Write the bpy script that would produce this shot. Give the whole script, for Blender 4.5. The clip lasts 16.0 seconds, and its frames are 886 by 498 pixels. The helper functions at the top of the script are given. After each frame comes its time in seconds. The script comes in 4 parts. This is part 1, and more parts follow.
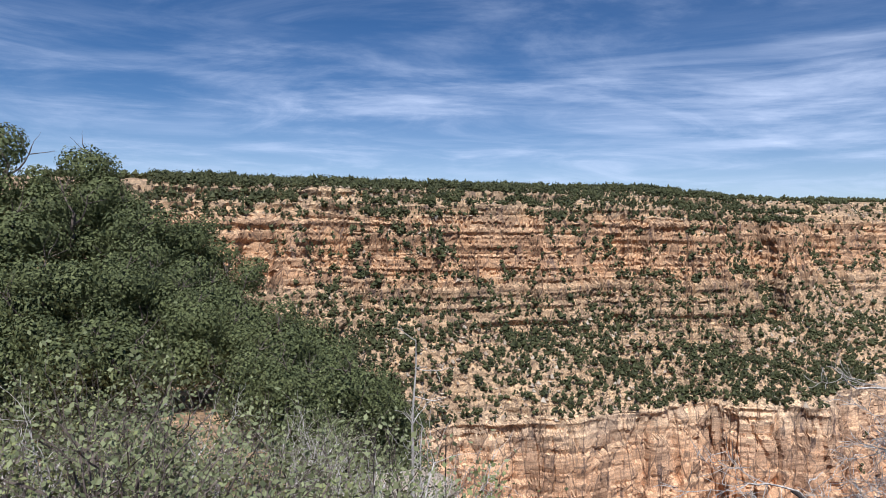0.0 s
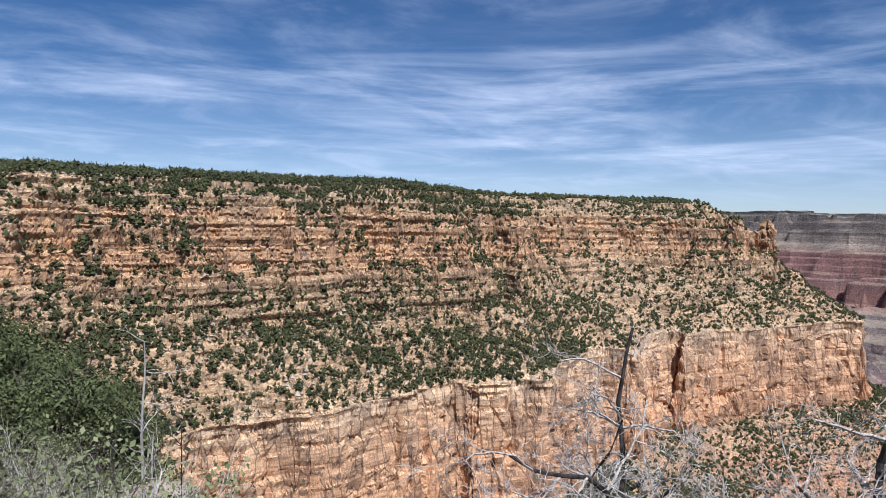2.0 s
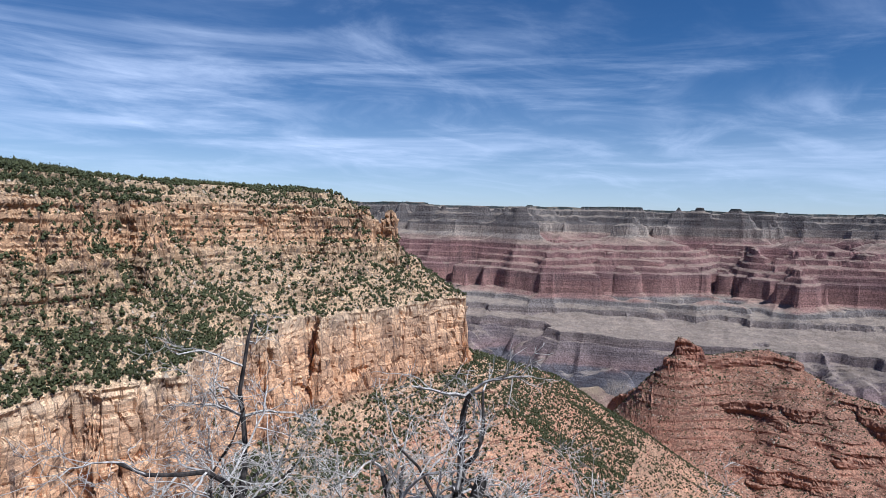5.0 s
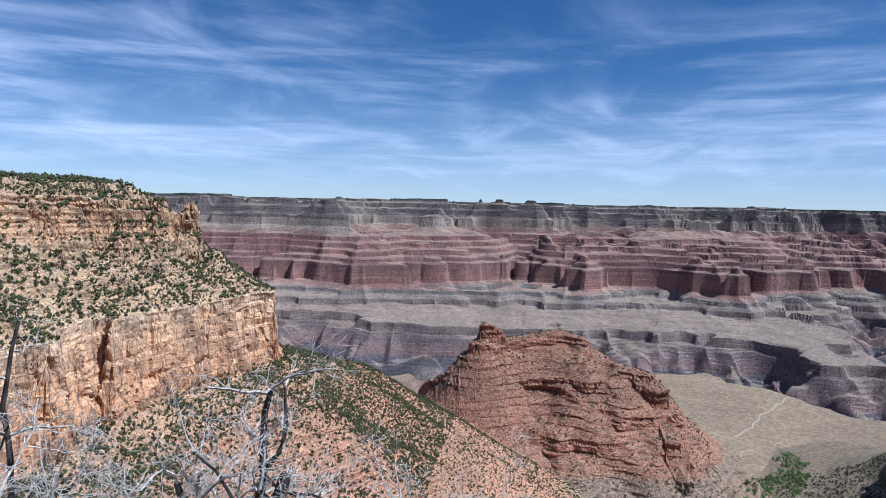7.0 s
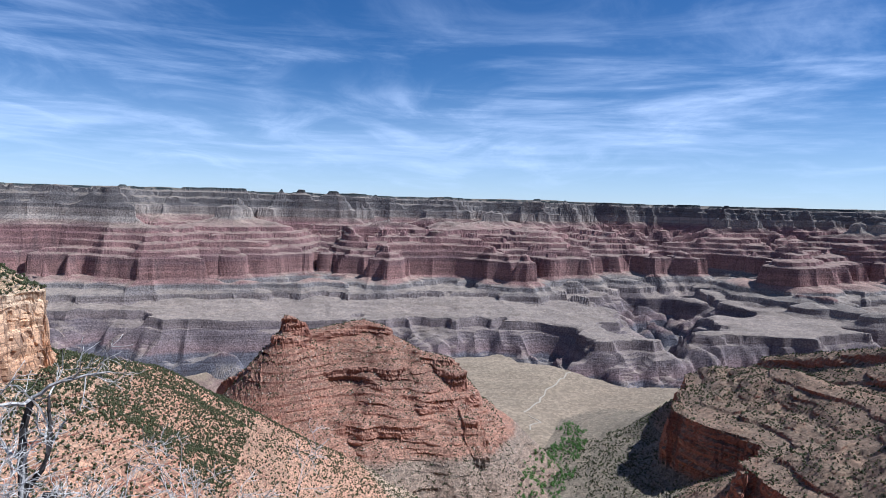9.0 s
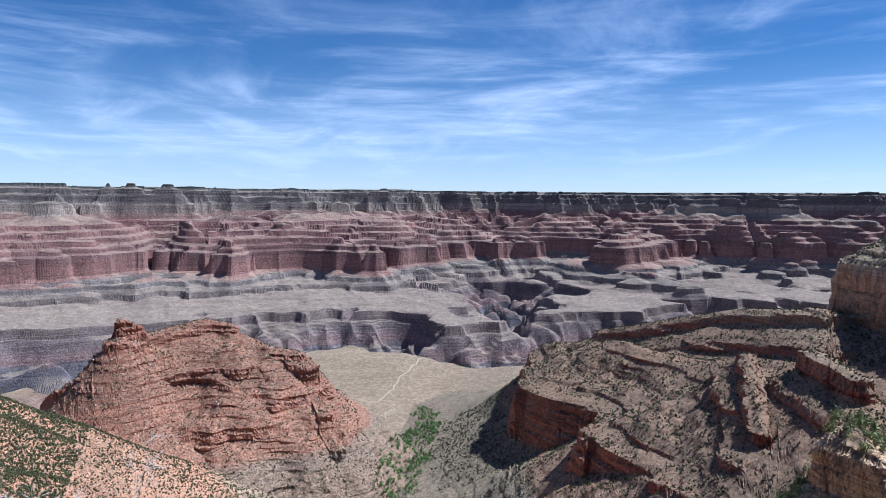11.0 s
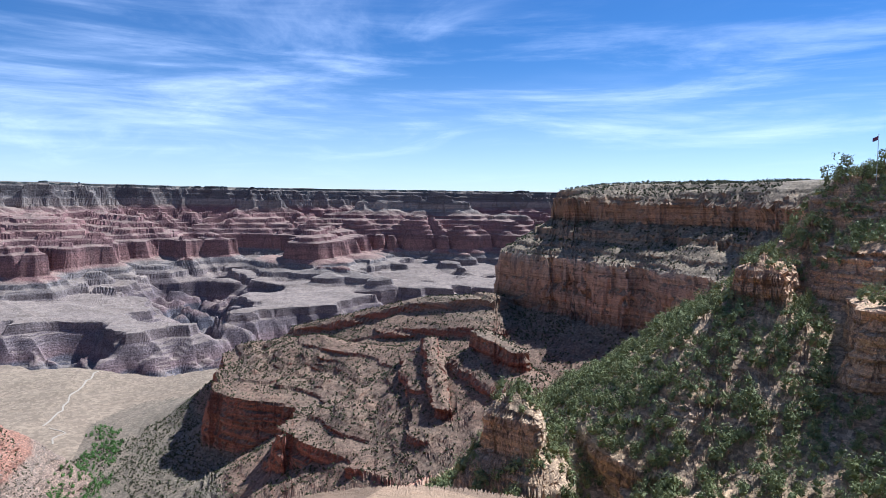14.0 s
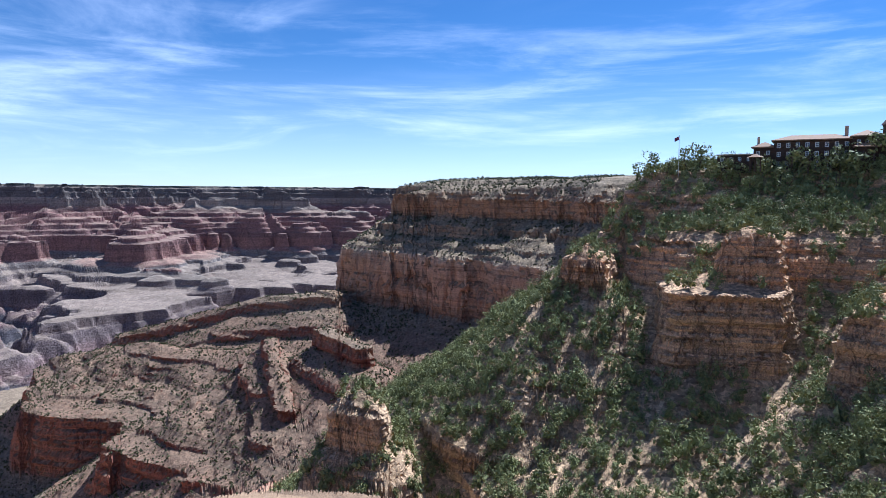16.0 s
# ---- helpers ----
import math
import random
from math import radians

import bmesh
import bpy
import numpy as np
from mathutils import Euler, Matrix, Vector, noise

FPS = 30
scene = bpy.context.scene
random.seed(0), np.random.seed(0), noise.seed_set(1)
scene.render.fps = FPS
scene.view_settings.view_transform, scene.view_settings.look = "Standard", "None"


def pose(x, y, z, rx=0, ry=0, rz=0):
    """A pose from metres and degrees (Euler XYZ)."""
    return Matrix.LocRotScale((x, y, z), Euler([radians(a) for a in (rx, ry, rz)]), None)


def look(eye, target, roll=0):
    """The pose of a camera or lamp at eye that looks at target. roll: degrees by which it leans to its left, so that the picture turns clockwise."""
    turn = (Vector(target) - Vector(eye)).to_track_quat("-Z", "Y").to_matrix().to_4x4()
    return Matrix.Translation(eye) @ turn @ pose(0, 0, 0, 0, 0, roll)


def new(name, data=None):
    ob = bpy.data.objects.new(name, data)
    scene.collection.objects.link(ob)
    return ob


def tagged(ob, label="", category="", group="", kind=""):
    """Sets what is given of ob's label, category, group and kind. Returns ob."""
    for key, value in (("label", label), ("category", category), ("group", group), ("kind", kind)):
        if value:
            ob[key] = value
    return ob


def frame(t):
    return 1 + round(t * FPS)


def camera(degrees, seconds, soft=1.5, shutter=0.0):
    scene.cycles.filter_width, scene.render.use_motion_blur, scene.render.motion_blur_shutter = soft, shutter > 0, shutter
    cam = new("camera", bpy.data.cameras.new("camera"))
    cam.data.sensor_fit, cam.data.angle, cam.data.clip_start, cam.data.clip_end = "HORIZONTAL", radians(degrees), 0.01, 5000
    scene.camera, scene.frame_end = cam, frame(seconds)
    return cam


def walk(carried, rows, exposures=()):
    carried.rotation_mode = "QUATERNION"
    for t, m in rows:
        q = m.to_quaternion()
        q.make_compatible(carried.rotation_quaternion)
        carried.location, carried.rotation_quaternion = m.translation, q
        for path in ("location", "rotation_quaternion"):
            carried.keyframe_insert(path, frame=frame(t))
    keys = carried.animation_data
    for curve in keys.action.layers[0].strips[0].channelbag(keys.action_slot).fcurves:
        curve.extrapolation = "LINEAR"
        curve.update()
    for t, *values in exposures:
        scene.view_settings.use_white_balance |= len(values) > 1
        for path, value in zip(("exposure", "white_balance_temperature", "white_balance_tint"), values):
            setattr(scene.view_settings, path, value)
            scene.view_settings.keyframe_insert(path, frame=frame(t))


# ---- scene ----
# A slow pan from a ledge under the canyon's south rim. x is east, y is north, the eye is near z = 0.
cam = camera(66.0, 16.0, soft=0.5)
PIVOT = 0.42  # the camera is held at arm's length and swings round the body

# seconds, heading (degrees east of north), pitch, roll
PAN = [
    (0.0, -72.97, -1.94, 0.62),
    (0.5, -67.66, -1.96, 0.66),
    (1.0, -62.39, -2.06, 0.53),
    (1.5, -57.47, -1.96, 0.35),
    (2.0, -52.46, -2.35, 0.8),
    (2.5, -46.63, -2.51, 1.04),
    (3.0, -40.82, -2.83, 1.39),
    (3.5, -35.79, -3.1, 1.56),
    (4.0, -31.15, -2.95, 1.53),
    (6.5, -10.82, -2.93, 1.39),
    (7.0, -6.78, -3.06, 1.22),
    (7.5, -2.35, -3.25, 1.01),
    (8.0, 2.46, -3.38, 1.12),
    (8.5, 6.1, -3.4, 1.47),
    (9.0, 9.68, -3.43, 1.57),
    (11.5, 26.45, -4.11, 0.94),
    (12.0, 31.52, -3.92, 1.87),
    (12.5, 37.5, -3.8, 1.25),
    (13.0, 42.39, -3.79, 1.13),
    (13.5, 44.5, -3.9, 0.72),
    (14.0, 47.72, -4.21, 0.69),
    (14.5, 51.56, -4.32, 0.97),
    (15.0, 54.78, -4.24, 0.75),
    (15.5, 57.59, -4.17, 0.46),
    (16.0, 61.03, -4.43, 0.28),
]


def aim(heading, pitch, roll):
    h, p = radians(heading), radians(pitch)
    eye = Vector((math.sin(h) * PIVOT, math.cos(h) * PIVOT, 0.0))
    way = Vector((math.sin(h) * math.cos(p), math.cos(h) * math.cos(p), math.sin(p)))
    return look(eye, eye + way, roll)


walk(cam, [(t, aim(h, p, r)) for t, h, p, r in PAN],
     exposures=[(0.0, 0.16, 5650, 12), (4.0, 0.10, 5380, 11), (9.0, 0.32, 5080, 10), (12.5, 0.54, 5080, 11), (16.0, 0.72, 5080, 12)])

# ---------------------------------------------------------------- sky and sun
SUN_AZ, SUN_EL = 105.0, 53.0

world = bpy.data.worlds.new("sky")
scene.world = world
world.use_nodes = True


class Nodes:
    """A small helper to write node trees."""

    def __init__(self, tree):
        self.tree = tree
        tree.nodes.clear()

    def add(self, kind, values=None, **props):
        n = self.tree.nodes.new(kind)
        for k, v in props.items():
            setattr(n, k, v)
        for k, v in (values or {}).items():
            if isinstance(v, bpy.types.NodeSocket):
                self.tree.links.new(v, n.inputs[k])
            else:
                n.inputs[k].default_value = v
        return n

    def math(self, op, a, b=0.0, c=0.0, clamp=False):
        return self.add("ShaderNodeMath", {0: a, 1: b, 2: c}, operation=op, use_clamp=clamp).outputs[0]

    def span(self, v, lo, hi, a=0.0, b=1.0):
        return self.add("ShaderNodeMapRange", {0: v, 1: lo, 2: hi, 3: a, 4: b}, interpolation_type="SMOOTHSTEP").outputs[0]

    def noise(self, vec, scale, detail=4.0, rough=0.55, dist=0.0):
        return self.add("ShaderNodeTexNoise", {"Vector": vec, "Scale": scale, "Detail": detail, "Roughness": rough, "Distortion": dist}).outputs[0]

    def scaled(self, vec, s, loc=(0, 0, 0), rot=(0, 0, 0)):
        return self.add("ShaderNodeMapping", {"Vector": vec, "Scale": s, "Location": loc, "Rotation": rot}).outputs[0]

    def mix(self, f, a, b, mode="MIX"):
        n = self.add("ShaderNodeMix", data_type="RGBA", blend_type=mode)
        for i, v in ((0, f), (6, a), (7, b)):
            if isinstance(v, bpy.types.NodeSocket):
                self.tree.links.new(v, n.inputs[i])
            else:
                n.inputs[i].default_value = v if i == 0 else (*v, 1.0)
        return n.outputs[2]

    def ramp(self, f, stops, mode="LINEAR"):
        n = self.add("ShaderNodeValToRGB", {0: f})
        r = n.color_ramp
        r.interpolation = mode
        while len(r.elements) < len(stops):
            r.elements.new(0.5)
        for e, (p, c) in zip(r.elements, stops):
            e.position, e.color = p, (*c, 1.0)
        return n.outputs[0]


def build_sky():
    n = Nodes(world.node_tree)
    sky = n.add("ShaderNodeTexSky", sky_type="NISHITA", sun_disc=False, sun_elevation=radians(SUN_EL),
                sun_rotation=radians(SUN_AZ), altitude=2100.0, air_density=1.0, dust_density=0.0, ozone_density=2.2)
    way = n.add("ShaderNodeTexCoord").outputs["Generated"]
    xyz = n.add("ShaderNodeSeparateXYZ", {0: way}).outputs
    up = n.math("MAXIMUM", xyz[2], 0.015)
    flat = n.add("ShaderNodeCombineXYZ", {0: n.math("DIVIDE", xyz[0], n.math("ADD", up, 0.10)),
                                          1: n.math("DIVIDE", xyz[1], n.math("ADD", up, 0.10)), 2: 0.0}).outputs[0]
    # thin cirrus, combed towards the north
    turned = n.scaled(flat, (1, 1, 1), rot=(0, 0, radians(14)))
    streak = n.noise(n.scaled(turned, (0.95, 0.62, 1.0)), 1.3, 9.0, 0.60, 1.0)
    where = n.noise(n.scaled(turned, (0.75, 0.45, 1.0), loc=(1.7, 0.4, 0)), 0.9, 3.0, 0.5, 0.3)
    where = n.math("ADD", where, n.math("SUBTRACT", n.math("MULTIPLY", xyz[1], 0.17), n.math("ADD", n.math("MULTIPLY", xyz[0], 0.15), 0.11)))  # thickest in the north
    cover = n.math("MULTIPLY", n.span(streak, 0.42, 0.82), n.span(where, 0.28, 0.60))
    veil = n.math("MULTIPLY", n.span(where, 0.40, 0.75), 0.08)
    cover = n.math("MULTIPLY", n.math("ADD", cover, veil), n.span(xyz[2], 0.0, 0.08))
    # long level bands low over the horizon
    level = n.noise(n.scaled(way, (1.6, 1.6, 15.0), rot=(0.06, -0.05, 0)), 1.6, 8.0, 0.62, 0.4)
    band = n.math("MULTIPLY", n.span(level, 0.42, 0.80), n.math("MULTIPLY", n.span(xyz[2], 0.02, 0.10), n.span(xyz[2], 0.16, 0.30, 1.0, 0.0)))
    cover = n.math("ADD", n.math("MULTIPLY", cover, 0.60), n.math("MULTIPLY", band, 0.85))
    low = n.span(xyz[2], 0.0, 0.20, 0.30, 0.0)
    cover = n.math("ADD", n.math("MULTIPLY", cover, 0.66), low, clamp=True)
    deep = n.add("ShaderNodeHueSaturation", {"Hue": 0.503, "Saturation": 1.23, "Value": 0.89, "Fac": 1.0, "Color": sky.outputs[0]}).outputs[0]
    seen = n.mix(cover, deep, (10.6, 11.3, 12.9))
    bg = n.add("ShaderNodeBackground", {"Color": seen, "Strength": 0.070})
    n.add("ShaderNodeOutputWorld", {"Surface": bg.outputs[0]})


build_sky()
sun_data = bpy.data.lights.new("sun", "SUN")
sun_data.energy, sun_data.angle, sun_data.color = 5.0, radians(0.53), (1.0, 0.95, 0.87)
sun = new("sun", sun_data)
_a, _e = radians(SUN_AZ), radians(SUN_EL)
_s = Vector((math.sin(_a) * math.cos(_e), math.cos(_a) * math.cos(_e), math.sin(_e)))
sun.matrix_world = look(_s * 900, (0, 0, 0))

# ---------------------------------------------------------------- materials
def material(name):
    m = bpy.data.materials.new(name)
    m.use_nodes = True
    return m, Nodes(m.node_tree)


def finish(n, color, rough=0.9, bump=None, strength=0.6, distance=0.3, metal=0.0, **more):
    vals = {"Base Color": color, "Roughness": rough, "Metallic": metal, "Specular IOR Level": 0.25}
    vals.update(more)
    if bump is not None:
        vals["Normal"] = n.add("ShaderNodeBump", {"Height": bump, "Strength": strength, "Distance": distance}).outputs[0]
    b = n.add("ShaderNodeBsdfPrincipled", vals)
    n.add("ShaderNodeOutputMaterial", {"Surface": b.outputs[0]})


# rock colours from the gorge (0) to the rim (1)
STRATA = [
    (0.000, (0.085, 0.078, 0.080)), (0.050, (0.120, 0.100, 0.095)), (0.058, (0.270, 0.155, 0.120)), (0.088, (0.240, 0.165, 0.135)),   # dark schist of the inner gorge
    (0.100, (0.200, 0.140, 0.110)), (0.170, (0.190, 0.130, 0.105)),   # tapeats
    (0.190, (0.255, 0.180, 0.135)), (0.300, (0.255, 0.195, 0.145)),   # bright angel shale
    (0.380, (0.240, 0.200, 0.155)),
    (0.400, (0.368, 0.175, 0.115)), (0.490, (0.331, 0.147, 0.097)),   # redwall
    (0.510, (0.239, 0.110, 0.075)), (0.600, (0.294, 0.129, 0.083)),   # supai
    (0.690, (0.267, 0.110, 0.072)), (0.705, (0.285, 0.152, 0.101)),   # hermit
    (0.730, (0.306, 0.192, 0.120)), (0.745, (0.490, 0.285, 0.165)),   # coconino
    (0.795, (0.510, 0.330, 0.205)), (0.813, (0.540, 0.400, 0.270)),
    (0.820, (0.340, 0.238, 0.145)), (0.885, (0.315, 0.217, 0.132)),   # toroweap
    (0.900, (0.408, 0.247, 0.140)), (0.945, (0.375, 0.238, 0.140)),   # kaibab
    (0.960, (0.330, 0.235, 0.145)), (1.000, (0.270, 0.205, 0.130)),
]


def hazed(stops, grey, amount, top):
    """The same beds, paler and duller with haze mixed into their colour, and forest on the highest."""
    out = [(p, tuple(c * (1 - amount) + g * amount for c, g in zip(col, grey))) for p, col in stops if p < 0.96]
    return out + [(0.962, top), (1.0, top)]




def rock_material(name, unit, soil, soil_mix=0.75, stain=0.55, stops=STRATA, lies=(0.50, 0.78), pebbles=0.7, bare=0.5, bedding=0.75, slabs=0.6):
    """Layered rock. unit: the size in metres of its coarse grain; soil: the colour of the rubble that lies on flat places."""
    m, n = material(name)
    geo = n.add("ShaderNodeNewGeometry")
    pos = geo.outputs["Position"]
    layer = n.add("ShaderNodeAttribute", attribute_name="strata").outputs["Fac"]
    wob = n.noise(pos, 0.25 / unit, 4.0)
    lay = n.math("ADD", layer, n.math("MULTIPLY", n.math("SUBTRACT", wob, 0.5), 0.02))
    col = n.ramp(lay, stops)
    # thin beds
    flat = n.scaled(pos, (0.03 / unit, 0.03 / unit, 1.1 / unit))
    beds = n.noise(flat, 1.0, 6.0, 0.65, 0.5)
    col = n.mix(bedding, col, n.ramp(beds, [(0.30, (0.42, 0.38, 0.36)), (0.47, (0.95, 0.95, 0.95)), (0.70, (1.45, 1.40, 1.32))]), "MULTIPLY")
    # slabs that have broken off along upright joints
    bent = n.add("ShaderNodeVectorMath", {0: pos, 1: n.add("ShaderNodeTexNoise", {"Vector": pos, "Scale": 0.12 / unit, "Detail": 3.0}).outputs["Color"]}, operation="ADD").outputs[0]
    split = n.scaled(bent, (0.13 / unit, 0.13 / unit, 0.055 / unit))
    slab = n.add("ShaderNodeSeparateXYZ", {0: n.add("ShaderNodeTexVoronoi", {"Vector": split, "Scale": 1.0}).outputs["Color"]}).outputs[1]
    joint = n.span(n.add("ShaderNodeTexVoronoi", {"Vector": split, "Scale": 1.0}, feature="DISTANCE_TO_EDGE").outputs["Distance"], 0.0, 0.05)
    col = n.mix(slabs, col, n.ramp(slab, [(0.0, (0.58, 0.56, 0.56)), (0.35, (0.95, 0.93, 0.92)), (0.9, (1.22, 1.18, 1.12))]), "MULTIPLY")
    col = n.mix(n.math("MULTIPLY", n.math("SUBTRACT", 1.0, joint), 0.75 * slabs), col, (0.07, 0.05, 0.045))
    # water streaks and desert varnish down the faces
    tall = n.scaled(pos, (0.35 / unit, 0.35 / unit, 0.035 / unit))
    streak = n.noise(tall, 1.0, 5.0, 0.6, 0.3)
    patch = n.noise(pos, 0.06 / unit, 3.0)
    dark = n.math("MULTIPLY", n.span(streak, 0.50, 0.68), n.span(patch, 0.38, 0.58))
    col = n.mix(n.math("MULTIPLY", dark, stain), col, (0.12, 0.085, 0.075))
    grain = n.noise(pos, 2.2 / unit, 8.0, 0.7)
    col = n.mix(0.8, col, n.ramp(grain, [(0.36, (0.40, 0.38, 0.36)), (0.52, (1.0, 1.0, 1.0)), (0.66, (1.50, 1.45, 1.36))]), "MULTIPLY")
    # rubble and dirt on the ledges and slopes
    nz = n.add("ShaderNodeSeparateXYZ", {0: geo.outputs["Normal"]}).outputs[2]
    lie = n.span(n.math("ADD", nz, n.math("MULTIPLY", n.math("SUBTRACT", grain, 0.5), 0.5)), *lies)
    dirt = n.mix(bare, n.mix(n.noise(pos, 0.12 / unit, 5.0, 0.6), soil, tuple(min(1, c * 1.5) for c in soil)), col)
    stones = n.add("ShaderNodeTexVoronoi", {"Vector": pos, "Scale": 0.9 / unit}).outputs["Color"]
    stone_v = n.add("ShaderNodeSeparateXYZ", {0: stones}).outputs[0]
    dirt = n.mix(pebbles, dirt, n.ramp(stone_v, [(0.0, (0.32, 0.29, 0.27)), (0.45, (0.90, 0.90, 0.90)), (0.88, (2.0, 1.96, 1.88))]), "MULTIPLY")
    col = n.mix(n.math("MULTIPLY", lie, soil_mix), col, dirt)
    high = n.math("ADD", n.math("MULTIPLY", beds, 0.9), n.math("ADD", n.math("MULTIPLY", streak, 0.12), n.math("MULTIPLY", grain, 0.9)))
    finish(n, col, 0.93, high, 0.55, 0.5 * unit)
    return m


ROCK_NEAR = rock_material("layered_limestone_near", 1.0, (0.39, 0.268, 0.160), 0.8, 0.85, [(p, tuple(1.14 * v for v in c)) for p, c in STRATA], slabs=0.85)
# the rim's beds are brightened 1.45 times to offset the shade they lie in
ROCK_RIM = rock_material("brightened_rim_limestone", 0.8, (0.31, 0.225, 0.135), 0.85, 0.4, [(p, tuple(min(0.72, 1.45 * v) for v in c)) for p, c in STRATA])
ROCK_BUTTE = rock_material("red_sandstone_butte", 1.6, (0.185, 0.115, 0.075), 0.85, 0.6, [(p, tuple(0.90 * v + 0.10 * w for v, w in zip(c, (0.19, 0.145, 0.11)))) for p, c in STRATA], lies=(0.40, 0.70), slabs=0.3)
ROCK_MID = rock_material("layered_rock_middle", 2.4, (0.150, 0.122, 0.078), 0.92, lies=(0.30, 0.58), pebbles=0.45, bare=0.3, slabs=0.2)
ROCK_PLAIN = rock_material("shale_platform", 5.0, (0.225, 0.172, 0.108), 0.9, 0.3, pebbles=0.25, bare=0.3, slabs=0.05)
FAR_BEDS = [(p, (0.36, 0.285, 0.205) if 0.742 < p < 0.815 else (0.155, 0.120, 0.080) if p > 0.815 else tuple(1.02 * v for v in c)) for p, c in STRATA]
# blue-grey haze is painted into the colour of the far wall and floor
ROCK_FAR = rock_material("layered_rock_far", 9.0, (0.255, 0.198, 0.140), 0.82, 0.5, hazed(FAR_BEDS, (0.165, 0.178, 0.235), 0.30, (0.040, 0.052, 0.050)), pebbles=0.2, bare=0.48, bedding=0.5, slabs=0.35)

# ---------------------------------------------------------------- the shape of the land
_tab = np.random.RandomState(7).rand(512, 512).astype(np.float32)


def vnoise(x, y):
    """Smooth value noise, -1 to 1, one cell a unit."""
    xi, yi = np.floor(x), np.floor(y)
    fx, fy = (x - xi).astype(np.float32), (y - yi).astype(np.float32)
    xi, yi = xi.astype(np.int64) & 511, yi.astype(np.int64) & 511
    xj, yj = (xi + 1) & 511, (yi + 1) & 511
    fx, fy = fx * fx * (3 - 2 * fx), fy * fy * (3 - 2 * fy)
    a, b, c, d = _tab[xi, yi], _tab[xj, yi], _tab[xi, yj], _tab[xj, yj]
    return 2 * ((a + (b - a) * fx) * (1 - fy) + (c + (d - c) * fx) * fy) - 1


def fbm(x, y, size, octaves=3, seed=0):
    out, amp, tot = 0, 1.0, 0.0
    for k in range(octaves):
        out = out + amp * vnoise(x / size + 17.3 * k + 31.7 * seed, y / size - 9.1 * k + 12.9 * seed)
        tot, amp, size = tot + amp, amp * 0.5, size * 0.47
    return out / tot


def ridged(x, y, size, octaves=3, seed=0):
    """0 to 1, with sharp creases at 1."""
    out, amp, tot = 0, 1.0, 0.0
    for k in range(octaves):
        out = out + amp * (1 - np.abs(vnoise(x / size + 5.3 * k + 7.7 * seed, y / size - 3.1 * k + 2.9 * seed)))
        tot, amp, size = tot + amp, amp * 0.5, size * 0.47
    return out / tot


def ease(v, lo, hi):
    t = np.clip((v - lo) / (hi - lo), 0, 1)
    return t * t * (3 - 2 * t)


def inside(x, y, ring):
    """Distance to the outline of a polygon, positive inside."""
    best = np.full(x.shape, 1e12)
    odd = np.zeros(x.shape, bool)
    for (ax, ay), (bx, by) in zip(ring, ring[1:] + ring[:1]):
        ex, ey = bx - ax, by - ay
        px, py = x - ax, y - ay
        t = np.clip((px * ex + py * ey) / (ex * ex + ey * ey), 0, 1)
        best = np.minimum(best, (px - t * ex) ** 2 + (py - t * ey) ** 2)
        if ey != 0:
            odd ^= ((ay > y) != (by > y)) & (x < ex * (y - ay) / ey + ax)
    return np.where(odd, 1, -1) * np.sqrt(best)


def crest(x, y, line, side):
    """The height of a ridge whose crest follows line (x, y, z) and whose flanks fall by side, a list of (distance, drop)."""
    sd, sh = zip(*side)
    out = np.full(x.shape, -1e9)
    for (ax, ay, az), (bx, by, bz) in zip(line, line[1:]):
        ex, ey = bx - ax, by - ay
        t = np.clip(((x - ax) * ex + (y - ay) * ey) / (ex * ex + ey * ey), 0, 1)
        d = np.hypot(x - ax - t * ex, y - ay - t * ey)
        out = np.maximum(out, az + t * (bz - az) - np.interp(d, sd, sh) - np.maximum(d - sd[-1], 0) * 0.6)
    return out


def away(x, y, line):
    best = np.full(x.shape, 1e12)
    for (ax, ay), (bx, by) in zip(line, line[1:]):
        ex, ey = bx - ax, by - ay
        t = np.clip(((x - ax) * ex + (y - ay) * ey) / (ex * ex + ey * ey), 0, 1)
        best = np.minimum(best, (x - ax - t * ex) ** 2 + (y - ay - t * ey) ** 2)
    return np.sqrt(best)


def polar(heading, dist, z=None):
    a = radians(heading)
    p = (dist * math.sin(a), dist * math.cos(a))
    return p if z is None else (*p, z)


WEST = [(-372, -60), (-380, 100), (-384, 236), (-378, 371), (-405, 480), (-442, 600), (-425, 753), (-392, 850),
        (-372, 945), (-400, 1010), (-600, 1060), (-1100, 1150), (-2500, 1300), (-5000, 1500), (-5000, -3000), (-372, -3000)]
WEST_CUT = [(-2200, -2000), (-1500, -720), (-900, -640), (-640, -590), (-560, -560), (-420, -478), (-260, -378), (-110, -278), (-16, -222), (-13, -208),
            (0, -120), (30, -98), (80, -51), (85, -38), (90, -36), (95, -20), (98, -18), (102, -6), (108, -3), (111, 7), (122, 10), (125, 16), (145, 22), (148, 28), (175, 34), (260, 38), (2000, 60)]
WEST_TALUS = WEST_CUT[:10] + [(0, -120), (30, -98), (60, -72), (108, -18), (132, 10), (150, 22), (175, 33), (260, 38), (2000, 60)]
EAST = [(1048, 380), (1165, 553), (1215, 742), (1292, 985), (1380, 1040), (1800, 1000), (3500, 1300), (6000, 900), (6000, -3000), (900, -3000), (950, 200)]
LOW_EAST = [polar(29.6, 1900), polar(28.9, 1520), polar(32, 1440), polar(35.8, 1360), polar(33.5, 1250), polar(37, 1120), polar(47, 960), polar(60, 820), (1100, 600), (1250, 1000), (1150, 1600)]
